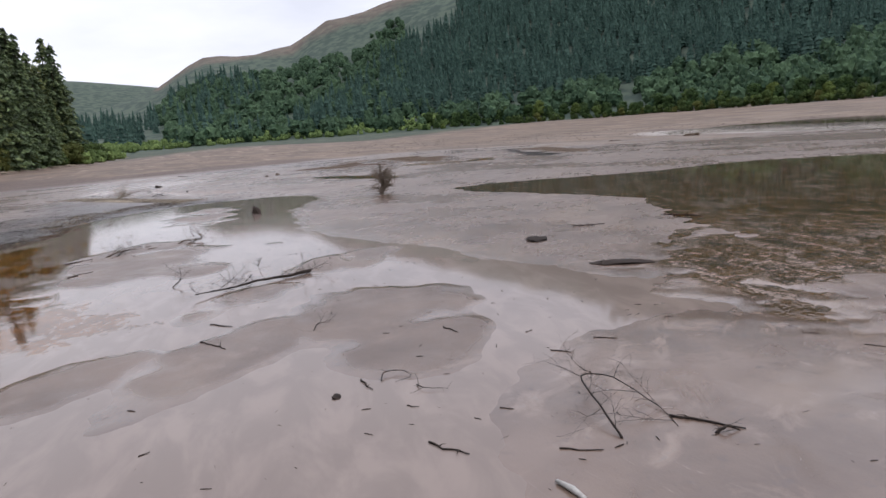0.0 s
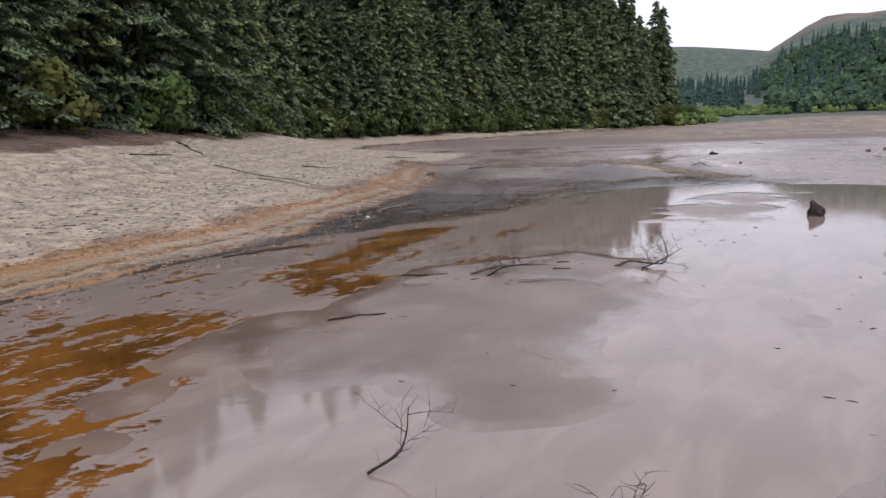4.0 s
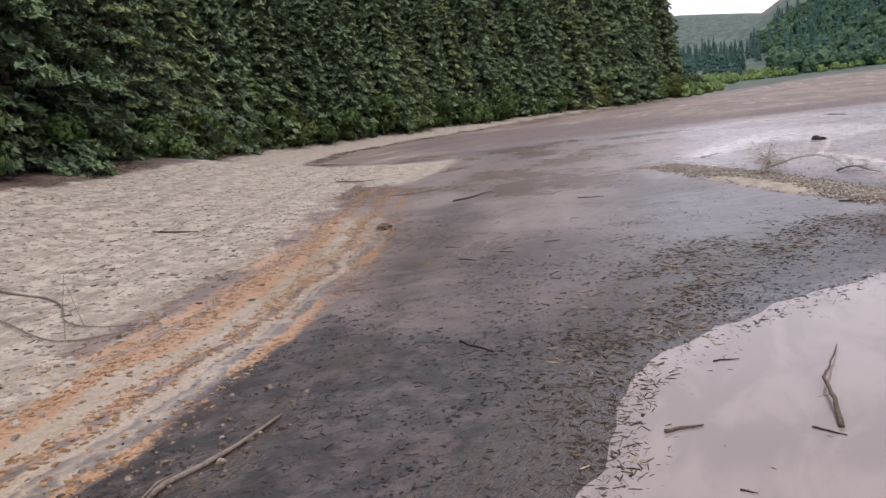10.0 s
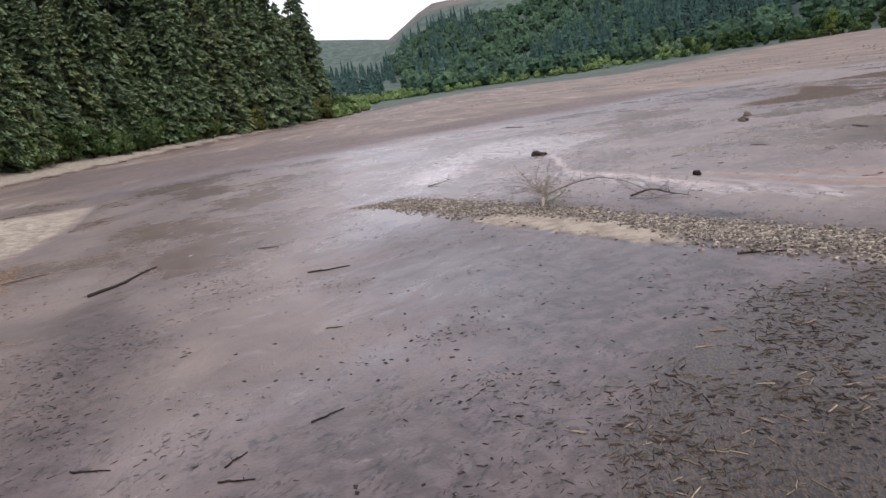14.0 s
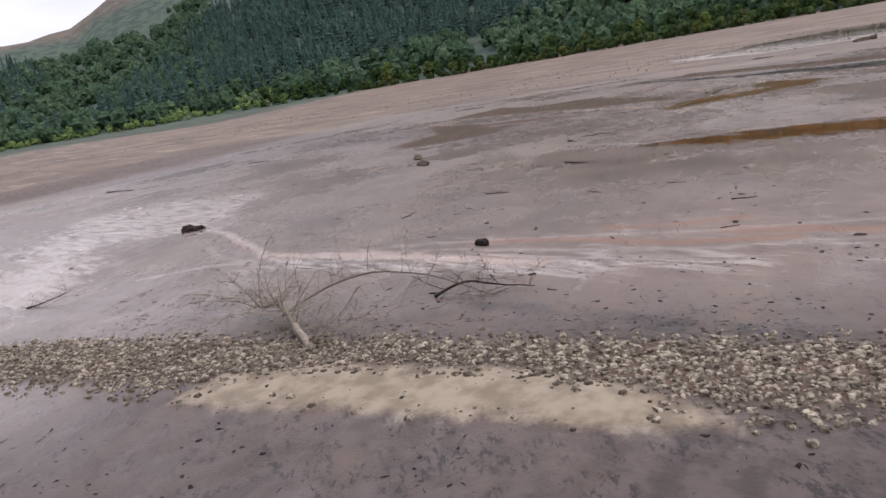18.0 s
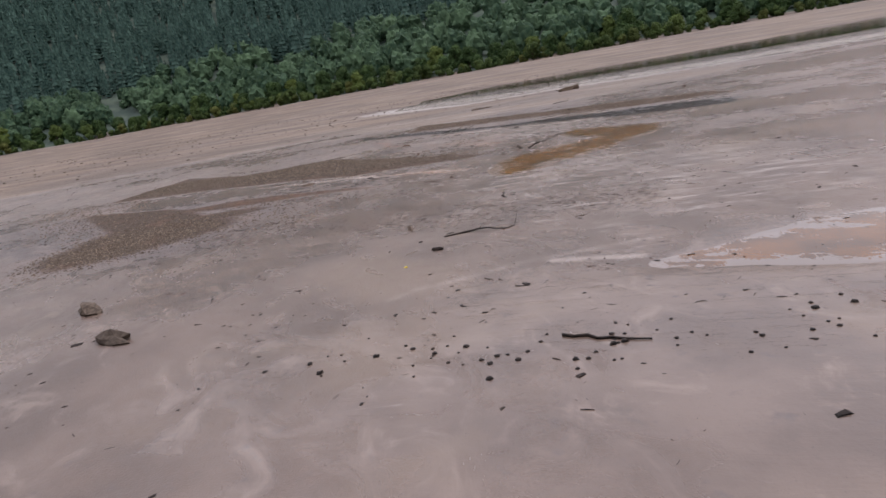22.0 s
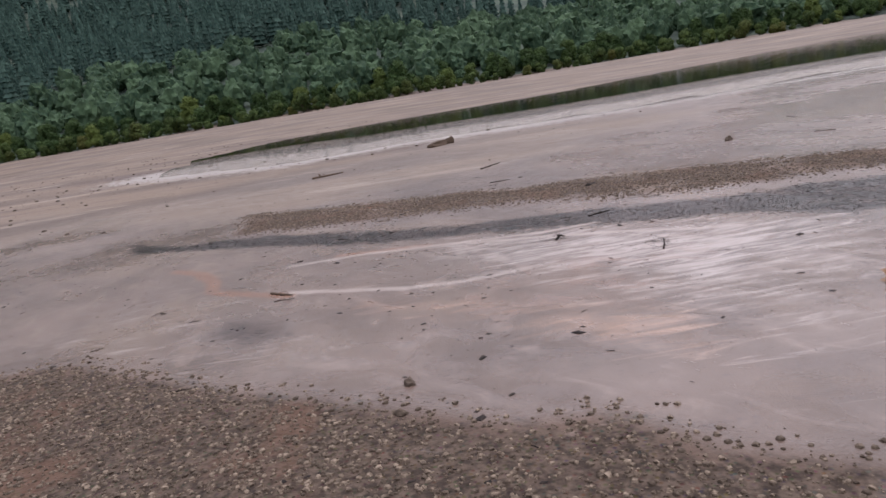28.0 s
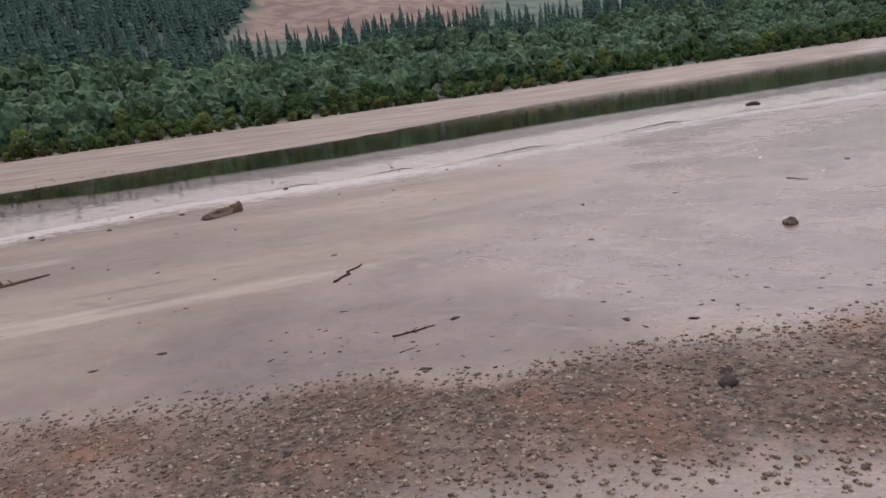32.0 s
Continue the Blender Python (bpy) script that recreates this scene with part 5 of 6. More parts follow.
# ---------------------------------------------------------------- driftwood
def wander(a, b, r, bend, n=6, lift=0.0):
    """A crooked line from a to b on the ground."""
    a, b = Vector(a), Vector(b)
    d = b - a
    side = Vector((-d.y, d.x, 0)).normalized() if d.length > 1e-6 else Vector((1, 0, 0))
    pts, off = [], 0.0
    for k in range(n + 1):
        f = k / n
        off = off * 0.6 + r.gauss(0, bend) * d.length
        pts.append(a + d * f + side * off * math.sin(math.pi * min(1, f + 0.1)) + Vector((0, 0, lift * math.sin(math.pi * f))))
    return pts


WOODS = {"w": (M_WETWOOD, "wet black stick lying on the mud"), "b": (M_BROWNWOOD, "brown water-worn piece of driftwood"), "g": (M_GREYWOOD, "weathered grey-brown driftwood log"), "o": (M_ORANGECHIP, "short orange-brown stick on the gravel"), "p": (M_WHITE, "short pale bleached stick among litter")}


def drift(rows, seed):
    r = random.Random(seed)
    z = height(np.array([q[0] for q in rows] + [q[2] for q in rows]), np.array([q[1] for q in rows] + [q[3] for q in rows]))
    for i, (x0, y0, x1, y1, kind) in enumerate(rows):
        ln = math.hypot(x1 - x0, y1 - y0)
        rad = max(0.012, min(0.06, 0.017 * ln + 0.007))
        if kind == "b":
            rad *= 1.8
        za, zb = max(0.0, float(z[i])) + rad * 0.6, max(0.0, float(z[i + len(rows)])) + rad * 0.6
        pts = wander((x0, y0, za), (x1, y1, zb), r, 0.022 if kind in 'bgp' else 0.04, 7)
        mat, label = WOODS[kind]
        pieces = [tube(pts, [rad * (1.05 - 0.6 * k / 7) * r.uniform(0.85, 1.15) for k in range(8)], 7)]
        for _ in range(r.randrange(0, 4)):
            p = pts[r.randrange(2, 6)]
            q = p + Vector((r.uniform(-1, 1), r.uniform(-1, 1), r.uniform(0.05, 0.5))) * ln * 0.2
            pieces.append(tube([p, (p + q) * 0.5 + Vector((0, 0, ln * 0.02)), q], [rad * 0.5, rad * 0.35, rad * 0.12], 5))
        me = joined("stick", pieces, mat)
        name = "log" if kind in "bg" else "stick"
        ob = new(name, me)
        c = pts[0].copy()
        me.transform(Matrix.Translation(-c))
        ob.location = c
        tagged(ob, label if ln < 1.6 or kind != "w" else "long wet black branch lying on the mud", "driftwood", "sticks strewn over the lake bed")


DRIFT_START = [(-4.39, -5.9, -4.13, -6.71, 'w'), (-5.46, -7.46, -5.45, -8.67, 'w'), (-4.92, -13.35, -5.18, -14.02, 'w'), (-6.26, -16.7, -6.21, -17.54, 'w'), (-5.26, -18.59, -4.92, -19.17, 'w'), (-4.48, -16.75, -4.4, -17.01, 'w'), (-9.51, -12.99, -9.31, -12.98, 'w'), (0.01, -15.91, 0.2, -16.42, 'w'), (-1.27, -15.6, -1.16, -16.09, 'w'), (-1.16, -12.15, -1.36, -12.83, 'w'), (14.71, -5.62, 15.92, -6.59, 'w'), (19.63, -7.79, 19.5, -9.91, 'w'), (-3.22, -19.41, -3.01, -20.6, 'w'), (-2.47, 11.74, -1.21, 11.62, 'w'), (-3.82, 7.33, -2.63, 7.73, 'w'), (-5.37, -15.22, -5.28, -15.46, 'w'), (-0.42, -14.25, -0.18, -14.28, 'w'), (2.61, -19.68, 2.7, -20.01, 'w'), (2.33, -20.98, 2.38, -21.36, 'w')]
DRIFT_POOL = [(1.65, 11.86, 2.12, 11.82, 'b'), (1.92, 12.75, 2.29, 12.87, 'b'), (-0.64, 10.78, -0.43, 10.95, 'w'), (-7.73, 16.02, -5.94, 17.4, 'b'), (-8.36, 15.49, -7.4, 16.39, 'w'), (-21.21, 39.93, -19.8, 43.59, 'w'), (-22.45, 52.54, -18.65, 46.74, 'w'), (-1.71, 13.66, -1.67, 13.88, 'w'), (1.81, 58.48, 4.24, 61.29, 'w')]
DRIFT_BANK = [(-4.2, 26.62, -2.35, 30.43, 'g'), (0.73, 26.01, 2.03, 26.14, 'b'), (0.26, 25.35, 1.2, 25.32, 'g'), (3.61, 28.24, 4.19, 28.31, 'b'), (5.55, 27.9, 5.84, 27.56, 'w'), (5.29, 30.7, 5.74, 30.67, 'w'), (-12.09, 50.83, -10.02, 50.7, 'w'), (0.92, 33.4, 1.54, 32.44, 'w'), (-2.29, 39.38, -1.48, 39.23, 'o'), (-3.19, 25.94, -2.9, 25.91, 'w'), (3.96, 26.56, 4.12, 26.44, 'w'), (3.14, 23.0, 3.32, 23.12, 'w'), (4.27, 25.32, 4.15, 24.82, 'w')]
DRIFT_STRIP = [(7.82, 54.08, 9.06, 53.63, 'w'), (7.88, 60.42, 8.51, 59.7, 'w'), (15.36, 40.5, 15.94, 39.45, 'w'), (15.34, 44.27, 16.06, 43.41, 'w'), (-2.15, 64.57, 0.59, 65.59, 'g'), (-0.78, 45.2, -0.28, 46.39, 'g'), (6.27, 48.1, 6.6, 47.87, 'w'), (3.69, 38.1, 3.94, 37.92, 'w'), (4.39, 43.52, 4.99, 43.64, 'w'), (0.9, 44.73, 1.44, 44.29, 'w'), (2.9, 43.04, 3.29, 43.29, 'w'), (12.56, 37.02, 12.6, 36.38, 'w'), (7.48, 37.2, 7.74, 37.01, 'p'), (1.28, 42.16, 1.85, 41.69, 'w'), (2.72, 42.67, 3.18, 42.38, 'w')]
DRIFT_FLAT = [(26.18, 56.69, 26.17, 56.23, 'w'), (32.88, 57.66, 32.84, 56.57, 'w'), (31.84, 53.02, 31.58, 52.39, 'w'), (39.55, 56.52, 38.78, 55.12, 'w'), (32.53, 50.32, 32.38, 49.64, 'w'), (25.8, 47.64, 26.01, 47.19, 'w'), (57.74, 94.53, 58.15, 92.23, 'w'), (46.65, 100.77, 46.84, 97.56, 'w'), (23.73, 62.38, 23.78, 62.16, 'w'), (19.95, 63.97, 19.96, 63.61, 'w'), (21.01, 50.63, 20.95, 50.38, 'w'), (29.14, 59.49, 30.16, 59.43, 'w'), (29.11, 47.76, 29.33, 47.07, 'w')]
DRIFT_TRAIL = [(44.0, 57.73, 43.78, 57.53, 'w'), (43.72, 57.4, 43.64, 57.32, 'w'), (42.98, 57.06, 42.85, 56.76, 'w'), (46.02, 65.21, 46.57, 65.36, 'w'), (44.08, 64.98, 44.06, 64.79, 'w'), (43.56, 55.32, 43.57, 55.11, 'w'), (49.06, 54.67, 49.12, 54.27, 'w'), (55.5, 56.46, 54.36, 56.41, 'w')]
DRIFT_STREAM = [(62.4, 59.85, 62.06, 59.14, 'w'), (66.43, 63.92, 65.85, 63.53, 'w'), (65.86, 65.96, 65.98, 65.74, 'b'), (62.05, 58.43, 61.9, 58.25, 'w'), (65.01, 59.93, 65.19, 59.82, 'w'), (72.62, 70.27, 72.42, 69.52, 'w'), (69.99, 69.9, 70.04, 69.79, 'w'), (72.51, 73.11, 72.48, 72.53, 'w'), (67.31, 68.88, 67.05, 68.33, 'w'), (65.61, 65.6, 65.89, 65.34, 'w'), (85.9, 62.45, 85.1, 61.9, 'b')]
DRIFT_BAR = [(84.82, 62.48, 84.67, 61.86, 'w'), (84.15, 67.45, 84.2, 67.11, 'w'), (79.16, 65.27, 79.04, 64.78, 'w'), (84.84, 64.91, 84.69, 64.56, 'w'), (86.69, 66.02, 86.78, 65.69, 'w')]
DRIFT_LAST = [(120.85, 55.81, 121.44, 53.2, 'b'), (105.53, 47.4, 106.84, 45.58, 'w'), (99.14, 49.48, 98.89, 48.41, 'w'), (98.03, 50.04, 97.99, 49.67, 'w'), (102.3, 49.08, 102.17, 48.88, 'w'), (100.47, 28.17, 99.46, 28.44, 'w'), (93.04, 33.66, 92.3, 33.0, 'w'), (86.23, 51.02, 86.31, 50.06, 'w'), (92.59, 59.06, 92.05, 58.67, 'w'), (91.4, 57.2, 91.39, 56.73, 'w'), (86.45, 54.02, 86.29, 53.87, 'w'), (87.68, 53.94, 87.52, 53.87, 'w'), (89.26, 54.88, 89.22, 54.7, 'w'), (103.43, 57.47, 103.46, 57.79, 'w'), (92.05, 54.29, 91.98, 54.18, 'w')]

for seed, some in enumerate((DRIFT_START, DRIFT_POOL, DRIFT_BANK, DRIFT_STRIP, DRIFT_FLAT, DRIFT_TRAIL, DRIFT_STREAM, DRIFT_BAR, DRIFT_LAST)):
    drift(some, 100 + seed)


def grow(p, d, ln, rad, level, r, out, droop, fork):
    """A limb with its twigs, as tubes added to out."""
    pts, dirs = [p.copy()], d.normalized()
    n = 7
    curl = Vector((r.gauss(0, 0.10), r.gauss(0, 0.10), r.gauss(droop, 0.08)))
    for k in range(n):
        dirs = (dirs + curl + Vector((r.gauss(0, 0.07), r.gauss(0, 0.07), r.gauss(0, 0.06)))).normalized()
        nxt = pts[-1] + dirs * ln / n
        if nxt.z < 0.02:
            nxt.z = 0.02
            dirs.z = abs(dirs.z) * 0.3
        pts.append(nxt)
    out.append(tube(pts, [rad * (1 - 0.82 * k / n) for k in range(n + 1)], 6 if level < 1 else 4))
    if level >= 2:
        return
    for _ in range(fork - level * 2):
        k = r.randrange(1, n)
        q = Vector((r.gauss(0, 1), r.gauss(0, 1), r.gauss(0.25, 0.6))).normalized()
        grow(pts[k], (dirs * 0.8 + q).normalized(), ln * r.uniform(0.3, 0.6), rad * 0.55, level + 1, r, out, droop, fork)


def dead_branch(name, label, base, stem, rad, limbs, seed, material, droop=0.0, fork=5, reach=(0.25, 0.55), up=0.6):
    """A fallen branch: a stem along given points, and side branches that rise from it."""
    r = random.Random(seed)
    top = new(name)
    top.location = base
    ctrl = [Vector(p) for p in stem]
    pts = []
    for i in range(len(ctrl) - 1):
        a, b, c, d = ctrl[max(i - 1, 0)], ctrl[i], ctrl[i + 1], ctrl[min(i + 2, len(ctrl) - 1)]
        for u in (0.0, 0.25, 0.5, 0.75):
            q = 0.5 * (2 * b + (c - a) * u + (2 * a - 5 * b + 4 * c - d) * u * u + (3 * b - a - 3 * c + d) * u**3)
            pts.append(q + Vector((r.gauss(0, 1), r.gauss(0, 1), r.gauss(0, 0.5))) * rad * 0.25)
    pts.append(ctrl[-1])
    n = len(pts)
    part("stem", joined("stem", [tube(pts, [rad * (1 - 0.75 * k / (n - 1)) for k in range(n)], 8)], material), top)
    total = sum((b - a).length for a, b in zip(pts[:-1], pts[1:]))
    for k in range(limbs):
        f = (k + 0.7) / (limbs + 0.4)
        i = min(int(f * (n - 1)), n - 2)
        u = f * (n - 1) - i
        p = pts[i].lerp(pts[i + 1], u)
        d = Vector((r.gauss(0, 1), r.gauss(0, 1), abs(r.gauss(up, 0.35)))).normalized()
        out = []
        grow(p, d, total * r.uniform(*reach), max(0.006, rad * r.uniform(0.10, 0.24)), 0, r, out, droop, fork)
        part("side_branch", joined("side_branch", out, material), top)
    return tagged(top, label, "dead branch")


# dead branch in the first pool, its cut end lying on the silt
dead_branch("dead_branch", "dead dark branch with bare twigs lying in shallow water", (1.8, -2.25, 0.03), [(0, 0, 0.08), (-0.9, 0.08, 0.05), (-2.2, 0.2, 0.09), (-3.3, 0.25, 0.05), (-4.7, 0.1, 0.12)], 0.07, 15, 5, M_WETWOOD, 0.0, 6, (0.14, 0.30), 0.45)
dead_branch("dead_branch", "thin bare twigs sticking out of the water", (-2.4, 0.6, 0.0), [(0, 0, 0.02), (0.4, 0.1, 0.25), (0.5, 0.3, 0.7)], 0.02, 5, 6, M_WETWOOD, 0.02, 4, (0.5, 0.9))
dead_branch("dead_branch", "small bare twig cluster standing in the pool", (4.0, 11.6, 0.0), [(0, 0, 0.02), (0.6, 0.2, 0.2), (1.2, 0.3, 0.5)], 0.025, 6, 7, M_WETWOOD, 0.02, 4, (0.4, 0.7))
dead_branch("dead_branch", "small bare twig cluster at the pool edge", (-0.2, 11.2, 0.0), [(0, 0, 0.02), (0.5, 0.3, 0.2), (1.3, 0.1, 0.3)], 0.03, 8, 8, M_WETWOOD, 0.02, 5, (0.4, 0.8))
dead_branch("dead_branch", "bare branch tangle lying in the pool", (-0.6, 11.5, 0.0), [(0, 0, 0.03), (0.6, 0.2, 0.15), (1.2, 0.6, 0.12), (2.2, 0.8, 0.06)], 0.035, 14, 9, M_BROWNWOOD, -0.03, 6, (0.2, 0.5), 0.6)
dead_branch("dead_branch", "curved bare branch standing half out of the pool", (3.4, 12.0, 0.0), [(0, 0, 0.03), (0.5, 0.15, 0.12), (1.2, -0.2, 0.1), (1.6, 0.6, 0.3), (1.7, 1.4, 0.6)], 0.04, 12, 10, M_BROWNWOOD, -0.03, 6, (0.14, 0.30), 0.6)
dead_branch("dead_branch", "looped thin dark branch on wet mud", (-4.4, -19.2, 0.0), [(0, 0, 0.03), (0.5, 0.7, 0.25), (1.3, 1.6, 0.35), (1.9, 1.3, 0.2), (1.4, 0.1, 0.06), (0.9, -0.5, 0.03)], 0.022, 9, 11, M_WETWOOD, -0.03, 5, (0.12, 0.24), 0.4)
dead_branch("dead_branch", "small black claw-shaped root on wet mud", (-3.4, -20.3, 0.0), [(0, 0, 0.02), (0.12, -0.1, 0.12), (0.3, -0.25, 0.02)], 0.035, 3, 12, M_WETWOOD, -0.1, 2, (0.4, 0.7))
dead_branch("dead_branch", "small looped twig on the mud film", (-4.75, -13.8, 0.0), [(0, 0, 0.02), (0.25, 0.2, 0.08), (0.55, 0.0, 0.08), (0.5, -0.35, 0.04), (0.1, -0.3, 0.02)], 0.015, 2, 13, M_WETWOOD, -0.03, 2, (0.1, 0.2))
dead_branch("dead_branch", "small forked twig on the mud film", (-4.5, -14.6, 0.0), [(0, 0, 0.02), (-0.1, -0.3, 0.05), (0.1, -0.6, 0.03)], 0.014, 3, 14, M_WETWOOD, -0.03, 2, (0.4, 0.7), 0.2)
dead_branch("dead_branch", "clump of broken twigs on wet mud", (-3.2, -9.3, 0.0), [(0, 0, 0.02), (0.3, 0.2, 0.12), (0.8, 0.3, 0.03)], 0.018, 6, 15, M_WETWOOD, -0.04, 3, (0.3, 0.6), 0.3)
# uprooted bush in the distance
dead_branch("dead_bush", "large uprooted dead bush, a grey-brown cone of twigs", (26.4, 21.6, 0.0), [(0, 0, 0.1), (0.1, -0.1, 0.8), (0.0, 0.1, 1.7)], 0.2, 46, 16, M_GREYWOOD, -0.02, 7, (0.5, 0.95), 1.1)
# fallen branch on the pebble bar
dead_branch("dead_branch", "large fallen bare branch with a pale trunk on the pebble bar", (17.0, 54.1, 0.14), [(0, 0, 0.05), (0.7, 0.95, 0.14), (1.35, 1.75, 0.2), (1.9, 2.5, 0.22), (2.0, 3.4, 0.12)], 0.10, 30, 17, M_PALEWOOD, -0.05, 5, (0.22, 0.55), 0.75)
dead_branch("dead_branch", "long arching bare limb of the fallen branch", (18.6, 56.3, 0.1), [(0, 0, 0.1), (0.9, -0.7, 0.48), (1.5, -1.7, 0.66), (1.6, -3.2, 0.55), (1.7, -4.6, 0.06)], 0.032, 26, 18, M_GREYWOOD, -0.05, 4, (0.14, 0.34), 0.55)
dead_branch("dead_branch", "dark twiggy tangle with clinging leaves on mud", (20.4, 53.2, 0.0), [(0, 0, 0.06), (0.5, -0.6, 0.25), (0.6, -1.4, 0.15), (0.8, -2.2, 0.05)], 0.04, 11, 19, M_WETWOOD, -0.05, 5, (0.25, 0.5), 0.3)
dead_branch("dead_branch", "small bare branch lying at the puddle", (19.2, 67.6, 0.0), [(0, 0, 0.03), (0.4, -0.5, 0.12), (1.0, -1.0, 0.3)], 0.03, 4, 20, M_WETWOOD, 0.0, 3, (0.3, 0.5))
dead_branch("dead_branch", "bent black stick with a raised end on mud", (49.3, 58.75, 0.0), [(0, 0, 0.02), (0.15, -0.8, 0.05), (0.05, -1.3, 0.09), (-0.2, -1.9, 0.03), (0.05, -2.25, 0.08), (0.1, -2.35, 0.42)], 0.035, 2, 21, M_WETWOOD, -0.05, 1, (0.1, 0.2), 0.1)
dead_branch("dead_branch", "bare branch clump standing in the rusty pool", (69.0, 54.0, 0.0), [(0, 0, 0.03), (0.2, -0.6, 0.25), (0.5, -1.3, 0.3), (0.4, -2.0, 0.55)], 0.05, 9, 22, M_WETWOOD, -0.02, 5, (0.3, 0.55), 0.7)
dead_branch("dead_branch", "small dark root clump at the pool edge", (69.5, 54.4, 0.0), [(0, 0, 0.03), (0.15, 0.15, 0.2), (0.3, 0.2, 0.08)], 0.06, 4, 23, M_WETWOOD, -0.05, 3, (0.5, 0.8))
def lying(pts, lift=0.05):
    """Plan points as a line that lies on the ground, relative to the first."""
    x0, y0 = pts[0]
    return (x0, y0, ground_z(x0, y0)), [(x - x0, y - y0, ground_z(x, y) - ground_z(x0, y0) + lift + 0.03 * (k % 2)) for k, (x, y) in enumerate(pts)]


for pts, rad, seed, twigs in (([(-16.6, 42.7), (-13.0, 40.3), (-10.4, 38.8), (-9.3, 37.0), (-8.4, 36.3), (-6.5, 36.3)], 0.045, 24, 3), ([(-12.6, 38.2), (-10.6, 36.6), (-8.6, 35.2), (-7.0, 35.8)], 0.035, 44, 2)):
    base, stem = lying(pts)
    dead_branch("dead_branch", "long bleached branch lying on the stony bank", base, stem, rad, twigs, seed, M_GREYWOOD, -0.06, 2, (0.1, 0.2), 0.15)
dead_branch("dead_branch", "dark forked branch lying on the stony bank", (-6.8, 75.0, 0.55), [(0, 0, 0.1), (1.0, -1.5, 0.15), (2.2, -2.0, 0.06), (3.0, -1.2, 0.04)], 0.06, 4, 25, M_WETWOOD, -0.03, 2, (0.35, 0.6), 0.3)
dead_branch("dead_branch", "twisted brown driftwood standing in shallow water", (5.9, 27.8, 0.0), [(0, 0, 0.02), (0.3, 0.7, 0.1), (0.55, 1.4, 0.12), (0.9, 1.9, 0.1), (1.6, 2.9, 0.05)], 0.04, 2, 26, M_BROWNWOOD, -0.1, 1, (0.05, 0.1), 0.1)
dead_branch("dead_branch", "dark root mass in the shining shallows", (84.0, 53.5, 0.0), [(0, 0, 0.02), (0.1, -0.2, 0.12), (0.3, -0.4, 0.04)], 0.05, 7, 27, M_WETWOOD, -0.06, 4, (0.6, 1.2), 0.25)
dead_branch("dead_branch", "flat dark twig mat in the shining shallows", (80.3, 52.1, 0.0), [(0, 0, 0.02), (0.5, -0.4, 0.08), (1.0, -0.7, 0.03)], 0.03, 6, 28, M_WETWOOD, -0.06, 4, (0.3, 0.6), 0.15)
for k, (x, y, z) in enumerate(((-38, 58, 3.6), (-36.5, 62, 3.8), (-33.5, 66, 3.9), (-31, 72, 4.0))):
    dead_branch("dead_branch", "dry grey fallen boughs below the conifers", (x, y, ground_z(x, y)), [(0, 0, 0.1), (1.0, -0.8, 0.7), (2.0, -1.8, 0.4)], 0.07, 9, 40 + k, M_GREYWOOD, -0.05, 4, (0.6, 1.1), 0.4)


# ---------------------------------------------------------------- stones and single pieces
def rock_mesh(name, seed, size, material, rounds=2):
    bm = bmesh.new()
    bmesh.ops.create_icosphere(bm, subdivisions=rounds, radius=1)
    for v in bm.verts:
        n = noise.noise(v.co * 1.3 + Vector((seed * 3.7, 0, 0))) + 0.5 * noise.noise(v.co * 3.1 + Vector((0, seed, 0)))
        v.co *= 1 + 0.6 * n
        v.co = Vector((v.co.x * size[0], v.co.y * size[1], max(v.co.z, -0.35) * size[2]))
    me = bpy.data.meshes.new(name)
    bm.to_mesh(me)
    bm.free()
    me.materials.append(material)
    return me


def stone(name, label, x, y, size, seed, turn, material=M_ROCK):
    ob = new(name, rock_mesh(name, seed, size, material))
    ob.matrix_world = Matrix.LocRotScale((x, y, max(0.0, ground_z(x, y)) + size[2] * 0.2), Euler((0, 0, turn)), None)
    return tagged(ob, label, "stone" if material is M_ROCK or material is M_PEBBLE else "driftwood")


stone("rock", "brown angular rock with a dark wet foot on the mud", 47.2, 69.25, (0.52, 0.30, 0.26), 1, 0.9)
stone("rock", "flat brown angular rock with a sharp edge on the mud", 43.85, 66.95, (0.58, 0.28, 0.22), 2, 1.1)
stone("root_stump", "black broken stump lying by the pale puddle", 29.2, 71.0, (0.5, 0.26, 0.24), 3, 2.1, M_WETWOOD)
stone("root_stump", "small black stump standing in the runnel", 24.95, 54.1, (0.27, 0.09, 0.20), 33, 1.3, M_WETWOOD)
stone("root_stump", "dark sawn stump standing in a puddle", 13.7, 20.9, (0.36, 0.32, 0.42), 5, 0.5, M_WETWOOD)
stone("stone", "small dark stone beside the footprints", 51.3, 59.95, (0.14, 0.11, 0.09), 6, 0.0)
stone("stone", "broken dark turf block on the mud", 47.75, 58.95, (0.17, 0.09, 0.08), 7, 1.4, M_WETWOOD)
stone("stone", "pale rounded stone on the mud", 96.3, 36.3, (0.26, 0.2, 0.16), 8, 0.4, M_PEBBLE)
stone("stone", "dark stone on pale silt", 76.1, 60.8, (0.13, 0.1, 0.09), 9, 0.4)
stone("stone", "pale pebble at the edge of the gravel", 74.9, 61.3, (0.12, 0.09, 0.07), 10, 0.9, M_PEBBLE)
stone("stone", "dark stone lying in a thin runnel", 62.5, 58.5, (0.1, 0.08, 0.07), 11, 0.9)
stone("turf_clump", "dark turf clump lying in a thin stream", 67.8, 63.2, (0.22, 0.1, 0.06), 12, 0.9, M_WETWOOD)
stone("turf_clump", "flat grey-brown slab lying in a thin stream", 69.8, 67.2, (0.42, 0.2, 0.07), 13, 2.2, M_BROWNWOOD)
